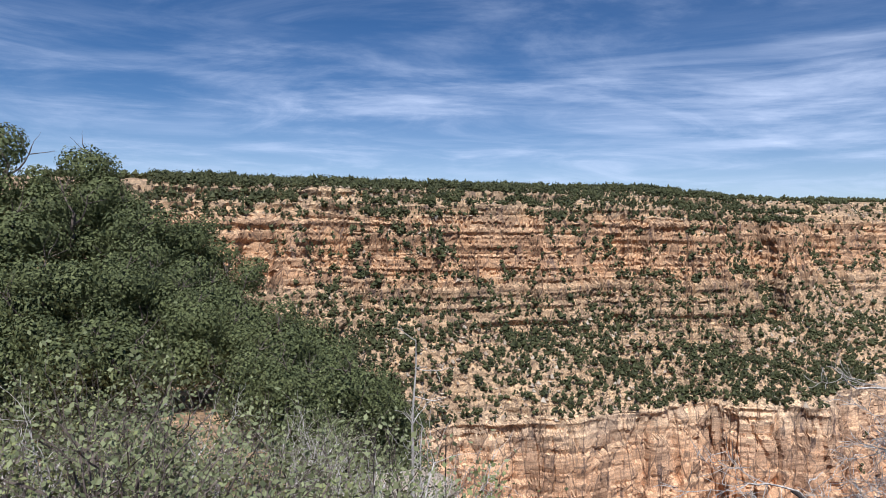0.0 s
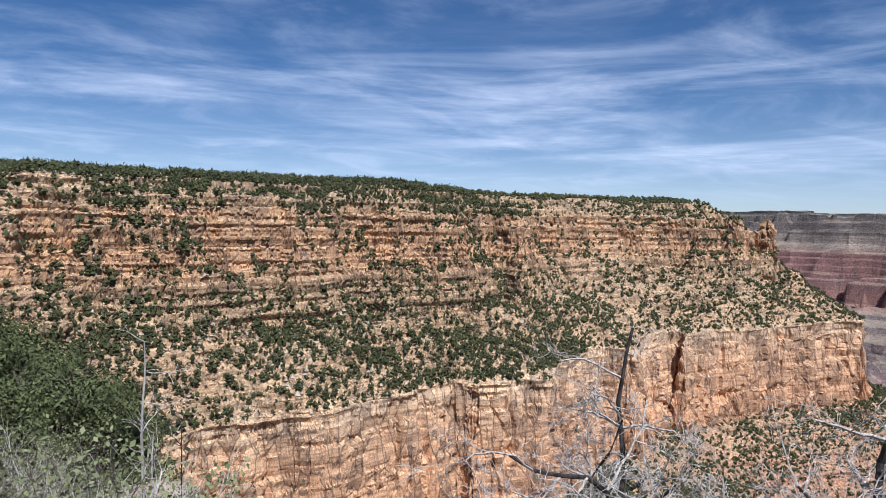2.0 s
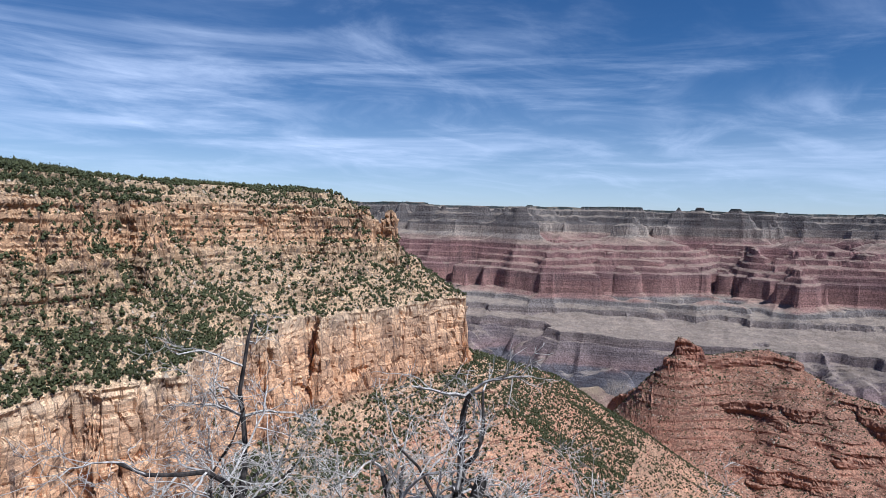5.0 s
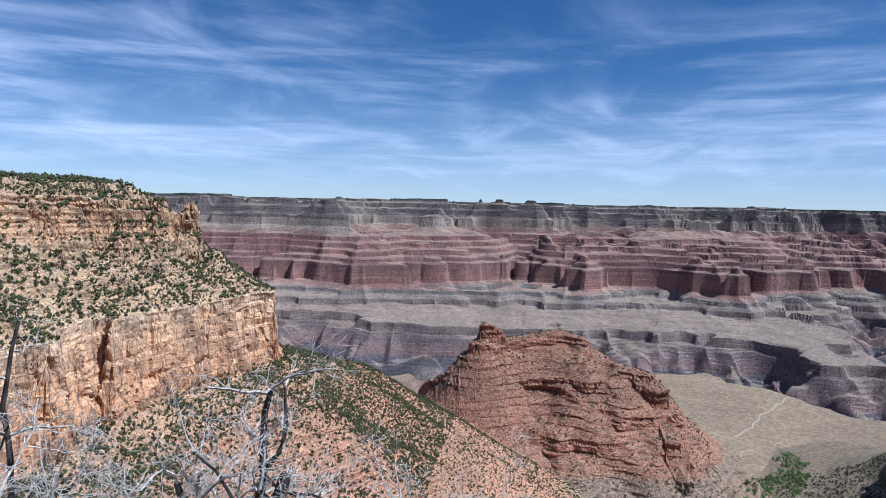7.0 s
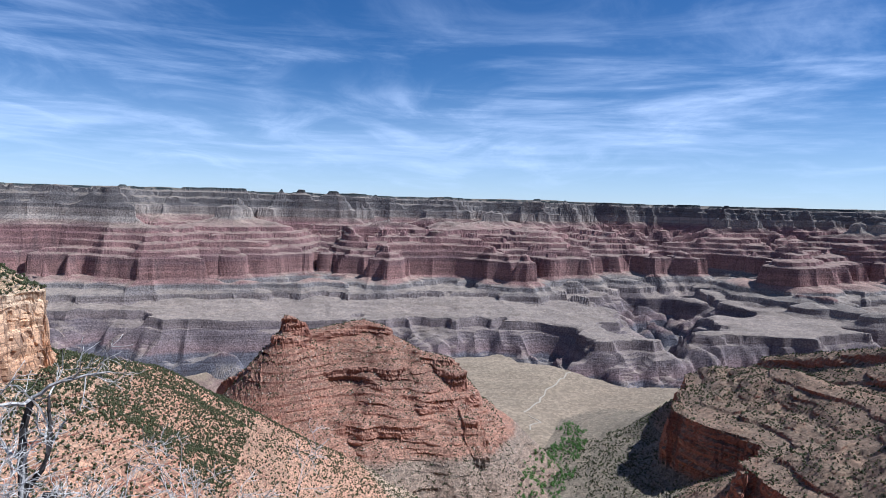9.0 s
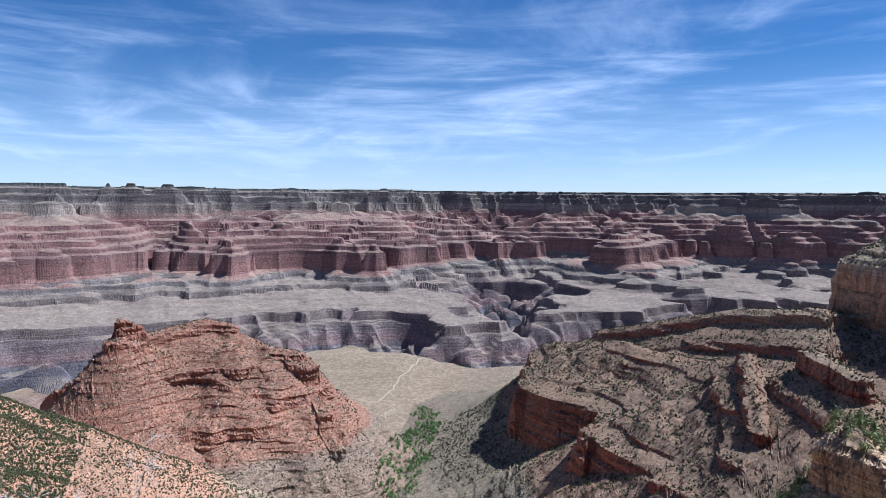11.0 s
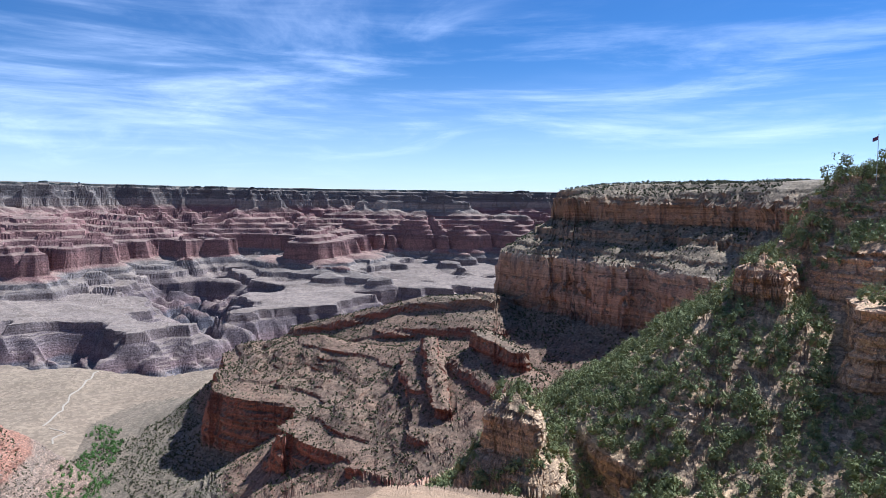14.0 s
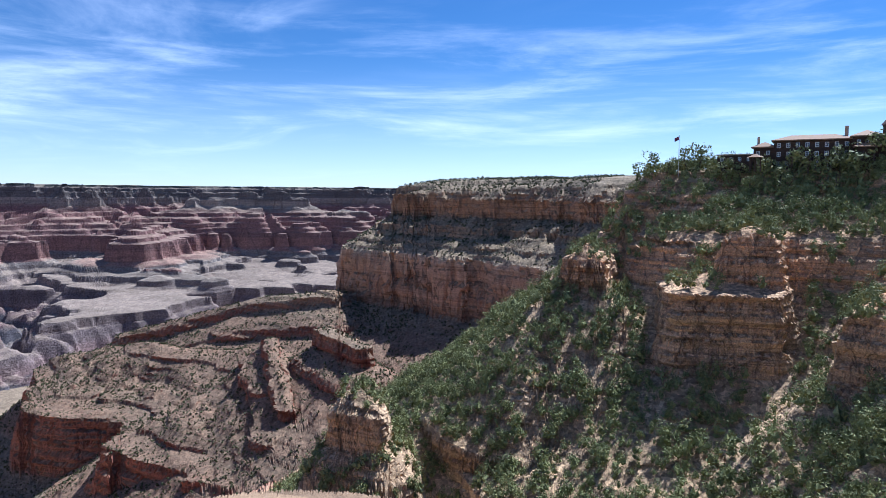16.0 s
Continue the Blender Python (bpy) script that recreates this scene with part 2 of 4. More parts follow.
LOW_EAST_CUT = [(-1300, -2000), (-700, -700), (-200, -600), (-60, -548), (-18, -525), (0, -418), (50, -404), (53, -398), (120, -372), (180, -344), (183, -338), (262, -308), (360, -276), (600, -236)]
EAST_CUT = [(-2200, -2000), (-1500, -740), (-900, -640), (-560, -520), (-420, -440), (-260, -345), (-110, -282), (-20, -238),
            (0, -120), (30, -100), (60, -76), (63, -66), (105, -44), (114, -2), (135, 16), (170, 34), (260, 42), (2000, 60)]
RIM = [(-5000, -3000), (-5000, -240), (-372, -200), (-150, -170), (-30, -130), (60, -110), (180, -95), (300, -78), (375, -30), (388, 20), (390, 58), (400, 78), (420, 70), (470, 34), (560, 10), (800, 10), (1000, 50), (1200, -3000)]
RIM_CUT = [(-1600, -1100), (-700, -480), (-320, -250), (-150, -132), (-100, -92), (-68, -60), (-54, -46), (-38, -28), (-24, -10), (-14, 2), (0, 15), (30, 19), (400, 40)]
BLOCKS = [  # tan cliff blocks that jut from the slope under the rim
    ([polar(79.0, 302), polar(80.5, 296), polar(87.9, 303), polar(88.2, 345), polar(78.5, 345)], [(-150, -900), (-85, -114), (-40, -92), (-6, -74), (-3, -56), (-2.4, -55), (0, -38), (10, -36), (30, -26)]),
    ([polar(83.4, 316), polar(87.2, 314), polar(87.4, 350), polar(83.6, 350)], [(-130, -900), (-12, -60), (-3.5, -34), (0, -16), (3, -14), (20, -9)]),
    ([polar(92.0, 268), polar(97, 258), polar(99, 310), polar(92.8, 305)], [(-140, -900), (-50, -100), (-5, -66), (-2, -48), (0, -40), (4, -36), (12, -30)]),
    ([polar(71.2, 338), polar(74.5, 332), polar(75, 365), polar(71.6, 365)], [(-120, -900), (-75, -104), (-30, -66), (-3, -44), (0, -29), (6, -26), (20, -12)]),
    ([polar(51.8, 262), polar(55.6, 252), polar(56, 275), polar(53, 282)], [(-120, -900), (-14, -112), (-3, -96), (0, -80), (6, -76)]),
]
NORTH = [(-9000, 7200), (-3200, 7600), (-1800, 7000), (-1300, 6900), (-900, 8300), (1200, 8900), (3200, 8700), (5200, 10200), (8000, 8200), (13000, 5000), (15000, 3000),
         (15000, 30000), (-15000, 30000), (-15000, 7000)]
# the stair of the north wall, from the platform (0) to the rim (1): slopes on the soft beds, cliffs on the hard ones
NORTH_STAIR = [(-0.1, -1200), (-0.02, -700), (0.0, -610), (0.09, -575), (0.098, -545), (0.19, -520), (0.197, -500), (0.30, -462), (0.316, -345), (0.37, -330), (0.376, -308), (0.43, -290), (0.437, -262),
               (0.49, -246), (0.497, -218), (0.56, -200), (0.567, -174), (0.63, -158), (0.68, -132), (0.73, -106), (0.742, -42), (0.79, -12), (0.80, 22), (0.85, 48), (0.858, 84),
               (0.93, 104), (0.938, 132), (1.05, 142), (2.0, 190)]
TEMPLES = [  # headland buttes that stand out from the north wall: their crest, its level on the stair, and how broad they are
    ([polar(-8.0, 5350), polar(-6.9, 5550), polar(-5.6, 7300)], 0.775, 1450),
    ([polar(11.4, 6200), polar(12.6, 6350), polar(14.5, 7500)], 0.765, 1700),
    ([polar(16.6, 5900), polar(17.5, 7600)], 0.62, 1700),
    ([polar(5.0, 4620), polar(6.8, 4680)], 0.342, 900),
    ([polar(6.8, 4680), polar(8.8, 5400), polar(9.5, 6400)], 0.30, 1500),
    ([polar(41.5, 7300), polar(44.0, 7500), polar(48.5, 7400), polar(46.0, 9000)], 0.80, 1900),
    ([polar(36.3, 5500), polar(37.2, 5600)], 0.345, 1100),
    ([polar(36.8, 5600), polar(40.0, 7300)], 0.46, 1900),
    ([polar(-15.5, 6500), polar(-14.5, 7500)], 0.93, 2100),
    ([polar(-14.0, 5700), polar(-15.0, 6500)], 0.55, 1500),
    ([polar(23.0, 6000), polar(21.0, 7300)], 0.56, 1700),
    ([polar(1.0, 5700), polar(2.0, 7300)], 0.48, 1500),
    ([polar(-20.0, 5500), polar(-18.5, 7000)], 0.72, 1300),
    ([polar(-11.6, 5200), polar(-12.5, 6600)], 0.42, 1300),
    ([polar(-26.0, 5600), polar(-24.0, 7400)], 0.66, 1500),
    ([polar(31.5, 6900), polar(33.0, 8000)], 0.60, 1900),
]
RIVER = [polar(-40, 5200), polar(-22, 3500), polar(-12, 3150), polar(0, 3250), polar(12, 3300), polar(22, 3100), polar(30, 3000), polar(40, 3600), polar(50, 4200), polar(62, 5200)]
ANGEL = [polar(29, 3050), polar(27.5, 4200), polar(29, 5200), polar(26.5, 6500), polar(28, 9000)]  # side canyon that runs north
PIPE = [polar(-5, 3200), polar(-9, 2700), polar(-13, 2450), polar(-20, 2300)]
GARDEN = [polar(24, 2900), polar(22, 2100), polar(20, 1700), polar(18.5, 1400), polar(14, 1000), polar(18, 600), polar(30, 330)]


def land(x, y):
    """Height of the land at arrays of places, and which of its masses each belongs to."""
    r = np.hypot(x, y)
    # uneven outlines at several scales
    a0, a1, a2 = ease(r, 4500, 7500), ease(r, 1700, 3500), ease(r, 200, 420)
    a3, a4 = ease(r, 60, 200), ease(r, 15, 60)
    a5 = 1 - ease(r, 2200, 3200)
    b2, b3, b4 = a2 * a5 * (26 - 18 * ease(r, 900, 1200)), a3 * (1 - 0.7 * ease(r, 850, 1150)) * (1 - ease(r, 1300, 2000)), a4 * (1 - ease(r, 500, 900))
    wx = x + 330 * a1 * fbm(x, y, 430, 2, 2) + b2 * fbm(x, y, 105, 2, 3) + 7 * b3 * fbm(x, y, 38, 2, 4) + 1.2 * b4 * fbm(x, y, 13, 2, 5)
    wy = y + 330 * a1 * fbm(x, y, 430, 2, 7) + b2 * fbm(x, y, 105, 2, 8) + 7 * b3 * fbm(x, y, 38, 2, 9) + 1.2 * b4 * fbm(x, y, 13, 2, 10)

    def cut(ring, prof, smooth=None, gully=0.0):
        d = inside(wx, wy, ring)
        if gully:
            d = d + gully * (ridged(wx, wy, 210, 3, 37) - 0.62) * ease(d, 0, 90)
        # each cliff band has headlands and clefts of its own
        low, top = ease(d, -60, -5) * (1 - ease(d, 20, 60)), ease(d, 40, 85) * (1 - ease(d, 120, 170))
        d = d + a2 * a5 * (low * (8 * np.tanh(9 * fbm(x, y, 70, 2, 31)) + 1.5 * np.tanh(9 * fbm(x, y, 24, 2, 35)))
                           + top * (17 * np.tanh(6 * fbm(x, y, 66, 2, 33)) + 7 * np.tanh(7 * fbm(x, y, 24, 2, 36))))
        h = np.interp(d, *zip(*prof))
        if smooth:  # stretches where rubble has buried the upper cliff
            buried = ease(fbm(x, y, 62, 2, 38) + 0.55 * fbm(x, y, 23, 2, 39), -0.02, 0.16)
            h = h + buried * (np.interp(d, *zip(*smooth)) - h)
        return h

    # 3: the floor: a sloping platform cut by the gorge and by creeks
    floor = -600 + 45 * ease(y, 3600, 5200) + 14 * fbm(x, y, 420, 4, 11) + 46 * ease(y, 3300, 4200) * (ridged(x, y, 380, 3, 18) - 0.5)
    creek = away(wx, wy, GARDEN)
    floor = np.minimum(floor, floor - 34 + np.interp(creek, [0, 60, 240, 600], [0, 3, 26, 34]))
    floor = floor + np.interp(creek, [150, 500, 1000], [0, 12, 30]) * ease(-y, -2100, -1200)
    gorge = away(wx + 90 * fbm(x, y, 260, 3, 12), wy + 90 * fbm(x, y, 260, 3, 13), RIVER)
    side = away(wx + 90 * fbm(x, y, 260, 3, 14), wy, ANGEL)
    pipe = away(wx + 60 * fbm(x, y, 200, 3, 15), wy, PIPE)
    tap = np.minimum(np.minimum(gorge - 520, side - 300), pipe - 170) + ease(r, 2300, 3300) * (620 * (ridged(x, y, 520, 3, 17) - 0.62)) * ease(y, 2200, 3200)
    drop = np.interp(tap, [-1000, -520, -240, -60, 0, 26, 120], [400, 240, 130, 64, 50, 5, 0])
    drop = drop + 150 * (ridged(x, y, 170, 2, 16) - 0.3) * ease(-tap, 20, 220)
    height = floor - drop
    mass = np.where(r < 2950, 7, 3)

    def over(h, k):
        nonlocal height, mass
        mass = np.where(h > height, k, mass)
        height = np.maximum(height, h)

    # 6: the north wall with its headlands
    far = r > 3600
    if far.any():
        fx, fy = x[far], y[far]
        qx, qy = fx + 0.3 * (wx[far] - fx), fy + 0.3 * (wy[far] - fy)
        d = inside(qx, qy, NORTH)
        d = np.minimum(d, 2.6 * (away(qx, qy, ANGEL) - 1450)) + 500 * fbm(fx, fy, 1300, 1, 41)
        level = 1.0 + d / 4300
        level = level + 1.35 * (ridged(qx, qy, 1350, 4, 42) - 0.71) * (1 - 0.8 * ease(level, 0.7, 0.98))
        ex, ey = qx + 110 * (ridged(fx, fy, 330, 2, 99) - 0.6), qy + 110 * (ridged(fx, fy, 330, 2, 100) - 0.6)
        for line, top, broad in TEMPLES:
            level = np.maximum(level, top - away(ex, ey, line) / broad * (0.4 + 1.0 * ridged(fx, fy, 420, 2, 101)))
        level = level + 0.055 * (ridged(fx, fy, 190, 2, 48) - 0.6) + 0.16 * (ridged(fx, fy, 480, 2, 46) - 0.66) * (1 - 0.6 * ease(level, 0.72, 1.02))
        h = np.interp(level - 0.9 * (1 - ease(r[far], 3600, 4500)), *zip(*NORTH_STAIR))
        full = np.full(x.shape, -1e9)
        full[far] = h
        over(full, 6)
    near = r < 6500
    # 1, 4: the two mesas
    over(np.where(near, cut(WEST, WEST_CUT, WEST_TALUS), -1e9), 1)
    over(np.where(near, cut(EAST, EAST_CUT), -1e9), 4)
    # spur from the west wall's nose down to the red butte
    over(crest(wx, wy, [(-380, 960, -196), (-330, 1080, -235), (-285, 1210, -280), (-225, 1380, -376), (-190, 1480, -425), (-140, 1600, -450)],
               [(0, 0), (25, 12), (120, 75), (300, 190)]), 1)
    # 2: the red butte
    gap = 34 * (ridged(x, y, 150, 2, 110) - 0.62)
    bx, by = wx + gap + 13 * np.tanh(3 * fbm(x, y, 75, 3, 91)), wy + gap + 13 * np.tanh(3 * fbm(x, y, 75, 3, 92))
    over(crest(bx, by, [polar(-1.6, 1655, -303), polar(-0.6, 1655, -300), polar(3.2, 1680, -278), polar(4.6, 1660, -290)],
               [(0, 0), (24, 7), (32, 26), (110, 80), (116, 112), (215, 180), (222, 205), (330, 282), (338, 300), (460, 380)]), 2)
    over(crest(bx, by, [polar(4.6, 1655, -296), polar(7.0, 1640, -328), polar(8.6, 1625, -345)], [(0, 0), (30, 14), (120, 92), (126, 108), (330, 282)]), 2)
    over(crest(bx, by, [polar(8.2, 1620, -344), polar(9.6, 1600, -352), polar(10.6, 1575, -374)],
               [(0, 0), (24, 8), (31, 56), (52, 68), (57, 92), (130, 140), (136, 162), (210, 210), (216, 226), (330, 310)]), 2)
    over(crest(bx, by, [polar(11.6, 1540, -440), polar(12.7, 1510, -462), polar(13.6, 1450, -520)], [(0, 0), (18, 6), (24, 38), (70, 70), (200, 170)]), 2)
    # its dark west scarp, and a red rib on the spur
    over(crest(x + 8 * fbm(x, y, 40, 2, 95), y + 8 * fbm(x, y, 40, 2, 96), [polar(-2.9, 1615, -270), polar(-4.4, 1700, -346), polar(-6.4, 1790, -424), polar(-8.2, 1850, -470)],
               [(0, 0), (4, 2), (12, 48), (60, 100), (160, 190)]), 2)
    over(crest(x + 7 * fbm(x, y, 26, 2, 97), y + 7 * fbm(x, y, 26, 2, 98), [polar(-15.0, 1200, -288), polar(-14.4, 1140, -322), polar(-13.9, 1075, -385)],
               [(0, 0), (9, 3), (13, 24), (34, 36), (38, 54), (70, 74), (75, 92), (180, 170)]), 2)
    over(crest(x + 3 * fbm(x, y, 12, 2, 3), y, [polar(-3.1, 1605, -252), polar(-2.5, 1612, -262), polar(-1.6, 1630, -280)], [(0, 0), (7, 4), (12, 40), (30, 52), (34, 66), (64, 96), (150, 200), (300, 360)]), 2)
    # ridge that runs out from the east mesa
    over(cut(LOW_EAST, LOW_EAST_CUT, None, 75.0), 4)
    # red towers on that ridge
    tx, ty = x + 9 * fbm(x, y, 30, 2, 93), y + 9 * fbm(x, y, 30, 2, 94)
    over(crest(tx, ty, [polar(51.2, 1235, -238), polar(52.6, 1175, -240), polar(54.3, 1120, -246)], [(0, 0), (16, 3), (20, 34), (60, 52), (64, 68), (150, 120)]), 4)
    over(crest(tx, ty, [polar(46.6, 1290, -262), polar(47.2, 1190, -285), polar(47.8, 1080, -330)], [(0, 0), (12, 4), (16, 22), (50, 40), (55, 56), (150, 120)]), 4)
    over(crest(wx, wy, [(1190, 930, -205), (1177, 1150, -238), (1118, 1410, -314), (1085, 1500, -338)],
               [(0, 0), (30, 12), (38, 34), (100, 66), (108, 86), (180, 118), (300, 210), (420, 290)]), 4)
    # 5: the village rim and its spur
    over(np.where(r < 1500, cut(RIM, RIM_CUT), -1e9), 5)
    over(crest(wx, wy, [(372, 96, -8), (345, 118, -46), (290, 146, -95), (222, 168, -112), (196, 176, -130), (170, 184, -158)], [(0, 0), (15, 8), (60, 44), (120, 92), (300, 240)]), 5)
    # treed bench under the village
    over(crest(wx, wy, [(398, 44, 10), (402, 0, 15), (392, -45, 12)], [(0, 0), (30, 13), (62, 30), (75, 52), (110, 82), (220, 175)]), 5)
    for ring, prof in BLOCKS:
        near = (np.abs(x - 290) < 130) & (np.abs(y - 60) < 150)
        h = np.full(x.shape, -1e9)
        h[near] = np.interp(inside(x[near] + 3 * fbm(x[near], y[near], 14, 2, 71), y[near] + 3 * fbm(x[near], y[near], 14, 2, 72), ring), *zip(*prof))
        over(h, 5)
    # 0: the hillside on which the camera stands
    over(crest(wx, wy, [(-130, -160, 30), (-70, -90, 14), (-30, -40, 3), (-6, -8, -0.6), (0, -0.5, -1.6), (3, 3, -2.2), (6, 16, -15), (4, 50, -52), (0, 160, -150)],
               [(0, 0), (2, 0.3), (6, 5), (25, 23), (60, 54), (300, 280)]), 0)
    over(crest(wx, wy, [(0, -3, -1.5), (-3, -3, -2.0), (-8, -2.5, -3.6), (-16, -1, -5.6), (-28, -2, -7.0), (-42, -8, -6.0)], [(0, 0), (3, 0.5), (7, 2.6), (12, 7.5), (60, 56), (300, 290)]), 0)
    over(crest(wx, wy, [(-130, -160, 30), (-75, -60, 12), (-56, -22, 4), (-47, -4, -4), (-45, 2, -10), (-44, 8, -22), (-42, 22, -44)],
               [(0, 0), (4, 1.0), (12, 12), (40, 42), (300, 300)]), 0)
    # beds: the layers weather back into ledges
    z = height
    for bed, lo, hi, amt in ((2.9, 100, 200, 0.72), (6.5, 60, 130, 0.55), (17.0, 600, 1000, 0.6), (46.0, 3200, 4500, 0.08)):
        top = {2.9: 800, 6.5: 2600, 17.0: 5000, 46.0: 1e9}[bed]
        q = z / bed + 1.6 * fbm(x, y, bed * 16, 4, 21)
        f = q - np.floor(q)
        step = np.interp(f, [0, 0.55, 0.72, 1.0], [0, 0.22, 0.9, 1.0])
        rubble = np.where((mass == 1) & (height > -54), 0.5, 1.0) * np.where(((mass == 1) & (height > -118) & (height < -54)) | (mass == 5), 0.30, 1.0) * np.where((mass == 1) & (height < -215), 0.4, 1.0)
        z = z + amt * rubble * (1 - 0.45 * (mass == 2)) * np.where(mass == 7, 0.25, np.where((mass == 4) & (height < -225), 0.42, 1.0)) * bed * (step - f) * np.where(bed < 10, 1 - 0.6 * ease(r, 950, 1150), 1.0) * (0.35 + 0.65 * ease(fbm(x, y, bed * 9, 2, 27), -0.25, 0.25)) * ease(r, lo, hi) * (1 - ease(r, top * 0.7, top))
    z = z + 0.9 * b4 * fbm(x, y, 9, 2, 22) + 1.1 * ease(r, 900, 1500) * (1 - a1) * fbm(x, y, 45, 2, 23) + 4 * a0 * fbm(x, y, 300, 1, 24)
    z = z - 10 * a1 * (1 - 0.6 * a0) * ridged(x, y, 240, 1, 25) - 1.8 * b3 * ridged(x, y, 38, 2, 26)
    return z, mass


def pick(i, j, seed):
    """One number from 0 to 1 for each cell."""
    return _tab[(i.astype(np.int64) * 7 + 31 * seed) & 511, (j.astype(np.int64) * 3 + 57 * seed) & 511]


def courses(u, z, h, w, level, seed):
    """How far the rock stands out, -1 to 1: uneven courses about h high, split along joints about w apart, undercut at the foot.
    level: how much of it a whole course shares."""
    q = z / h + 0.6 * vnoise(u / (5 * w), z / (7 * h) + 3.1 * seed)
    row = np.floor(q)
    own = pick(row, row * 0, seed)
    col = np.floor(u / (w * (0.6 + 0.9 * own)) + 11 * own + 0.5 * vnoise(u / w, q * 0.5 + seed))
    f = q - row
    out = level * (2 * own - 1) + (1 - level) * (2 * pick(row, col, seed + 1) - 1)
    return out - 0.5 * (1 - ease(f, 0.0, 0.3)) + 0.25 * ease(f, 0.8, 1.0)


def weathered(x, y, z):
    """Beds stand out and are hollowed on steep faces: moves a grid of points in or out of the face."""
    r = np.hypot(x, y)
    p = np.stack([x, y, z], -1)
    n = np.cross(np.gradient(p, axis=1), np.gradient(p, axis=0))
    n /= np.linalg.norm(n, axis=-1, keepdims=True) + 1e-9
    n *= np.where(n[..., 2:] < 0, -1, 1)
    flat = np.hypot(n[..., 0], n[..., 1])
    steep = ease(flat - 0.17 * ease(r, 950, 1100), 0.55, 0.80)
    for _ in range(2):  # the way the face looks, evened out
        n = sum(np.roll(n, k, axis=0) for k in (-2, -1, 0, 1, 2)) / 5
        n = sum(np.roll(n, k, axis=1) for k in (-2, -1, 0, 1, 2)) / 5
    u = np.where(np.abs(n[..., 0]) > np.abs(n[..., 1]), y, x)
    flat = np.hypot(n[..., 0], n[..., 1])
    s = np.where(r < 345, 0.6, np.where(r < 1020, 1.0, 2.2))
    beds, slabs = 0, 0
    for k, (h, w, amp) in enumerate(((9.0, 34, 2.6), (3.6, 13, 2.0), (1.6, 6, 0.8))):
        beds = beds + s * amp * courses(u, z, h * s, w * s, 0.7, k)
    for k, (h, w, amp) in enumerate(((31.0, 17, 3.2), (11.0, 7.5, 1.5), (3.0, 9, 0.7))):
        slabs = slabs + s * amp * courses(u, z, h * s, w * s, 0.3, 5 + k)
    for wide, deep, seed in ((26, 3.5, 7), (15, 2.6, 19), (8, 1.6, 33)):
        slabs = slabs - deep * s * ease(1 - np.abs(vnoise(u / (wide * s) + 0.2 * vnoise(z / (14 * s), u / 60), z / (5 * wide) + seed)), 0.90, 0.99)
    sheer = ease(z, -236, -220) * (1 - ease(z, -130, -122)) * ease(r, 350, 420) * (1 - ease(r, 1700, 2000))  # the pale cliff breaks in slabs, not beds
    out = steep * (beds * (1 - sheer) + slabs * sheer) * ease(r, 60, 150) * (1 - ease(r, 2300, 3000))
    return x + n[..., 0] / (flat + 1e-6) * out, y + n[..., 1] / (flat + 1e-6) * out, z


# heights of the beds on the south side and on the north side, gorge to rim
BED_S = [0.0, 0.05, 0.09, 0.18, 0.395, 0.40, 0.50, 0.70, 0.74, 0.815, 0.89, 0.955, 1.0]
BED_NEAR = [-1000, -770, -700, -655, -524, -522, -410, -262, -214, -120, -42, 10, 60]
BED_FAR = [-1000, -740, -650, -590, -470, -468, -340, -150, -108, -40, 55, 112, 150]


def strata(x, y, z):
    k = ease(y, 3000, 6000)
    return (1 - k) * np.interp(z, BED_NEAR, BED_S) + k * np.interp(z, BED_FAR, BED_S)


SCALE = 0.66  # metres of the finished place to one of the plan, past the near hillside


def draw_in(x, y, z):
    """The far country is drawn in along the lines of sight, its depth squeezed to keep the camera's view, to end within
    five kilometres.
    """
    r0, span = 1500.0, 3750.0
    r = np.sqrt(x * x + y * y + z * z)
    s = np.maximum(r - r0, 0) / span
    k = np.where(r > r0, (r0 + span * s / (1 + s)) / np.maximum(r, 1), 1.0)
    k = k * np.interp(r, [0, 55, 250], [1.0, 1.0, SCALE])
    return x * k, y * k, z * k


def mesh_from(name, co, faces, mat):
    """co (n, 3); faces (m, k) all of one size."""
    me = bpy.data.meshes.new(name)
    k = faces.shape[1]
    me.vertices.add(len(co))
    me.vertices.foreach_set("co", np.ascontiguousarray(co, np.float32).ravel())
    me.loops.add(faces.size)
    me.loops.foreach_set("vertex_index", np.ascontiguousarray(faces, np.int32).ravel())
    me.polygons.add(len(faces))
    me.polygons.foreach_set("loop_start", np.arange(0, faces.size, k, dtype=np.int32))
    me.update(calc_edges=True)
    me.attributes.new("sharp_face", "BOOLEAN", "FACE").data.foreach_set("value", np.ones(len(faces), bool))
    me.materials.append(mat)
    return me


SPLIT = 2000.0


def finished(a, rad):
    x, y = np.sin(a)[:, None] * rad, np.cos(a)[:, None] * rad
    z, mass = land(x, y)
    s = strata(x, y, z)
    return (*draw_in(*weathered(x, y, z)), s, mass)


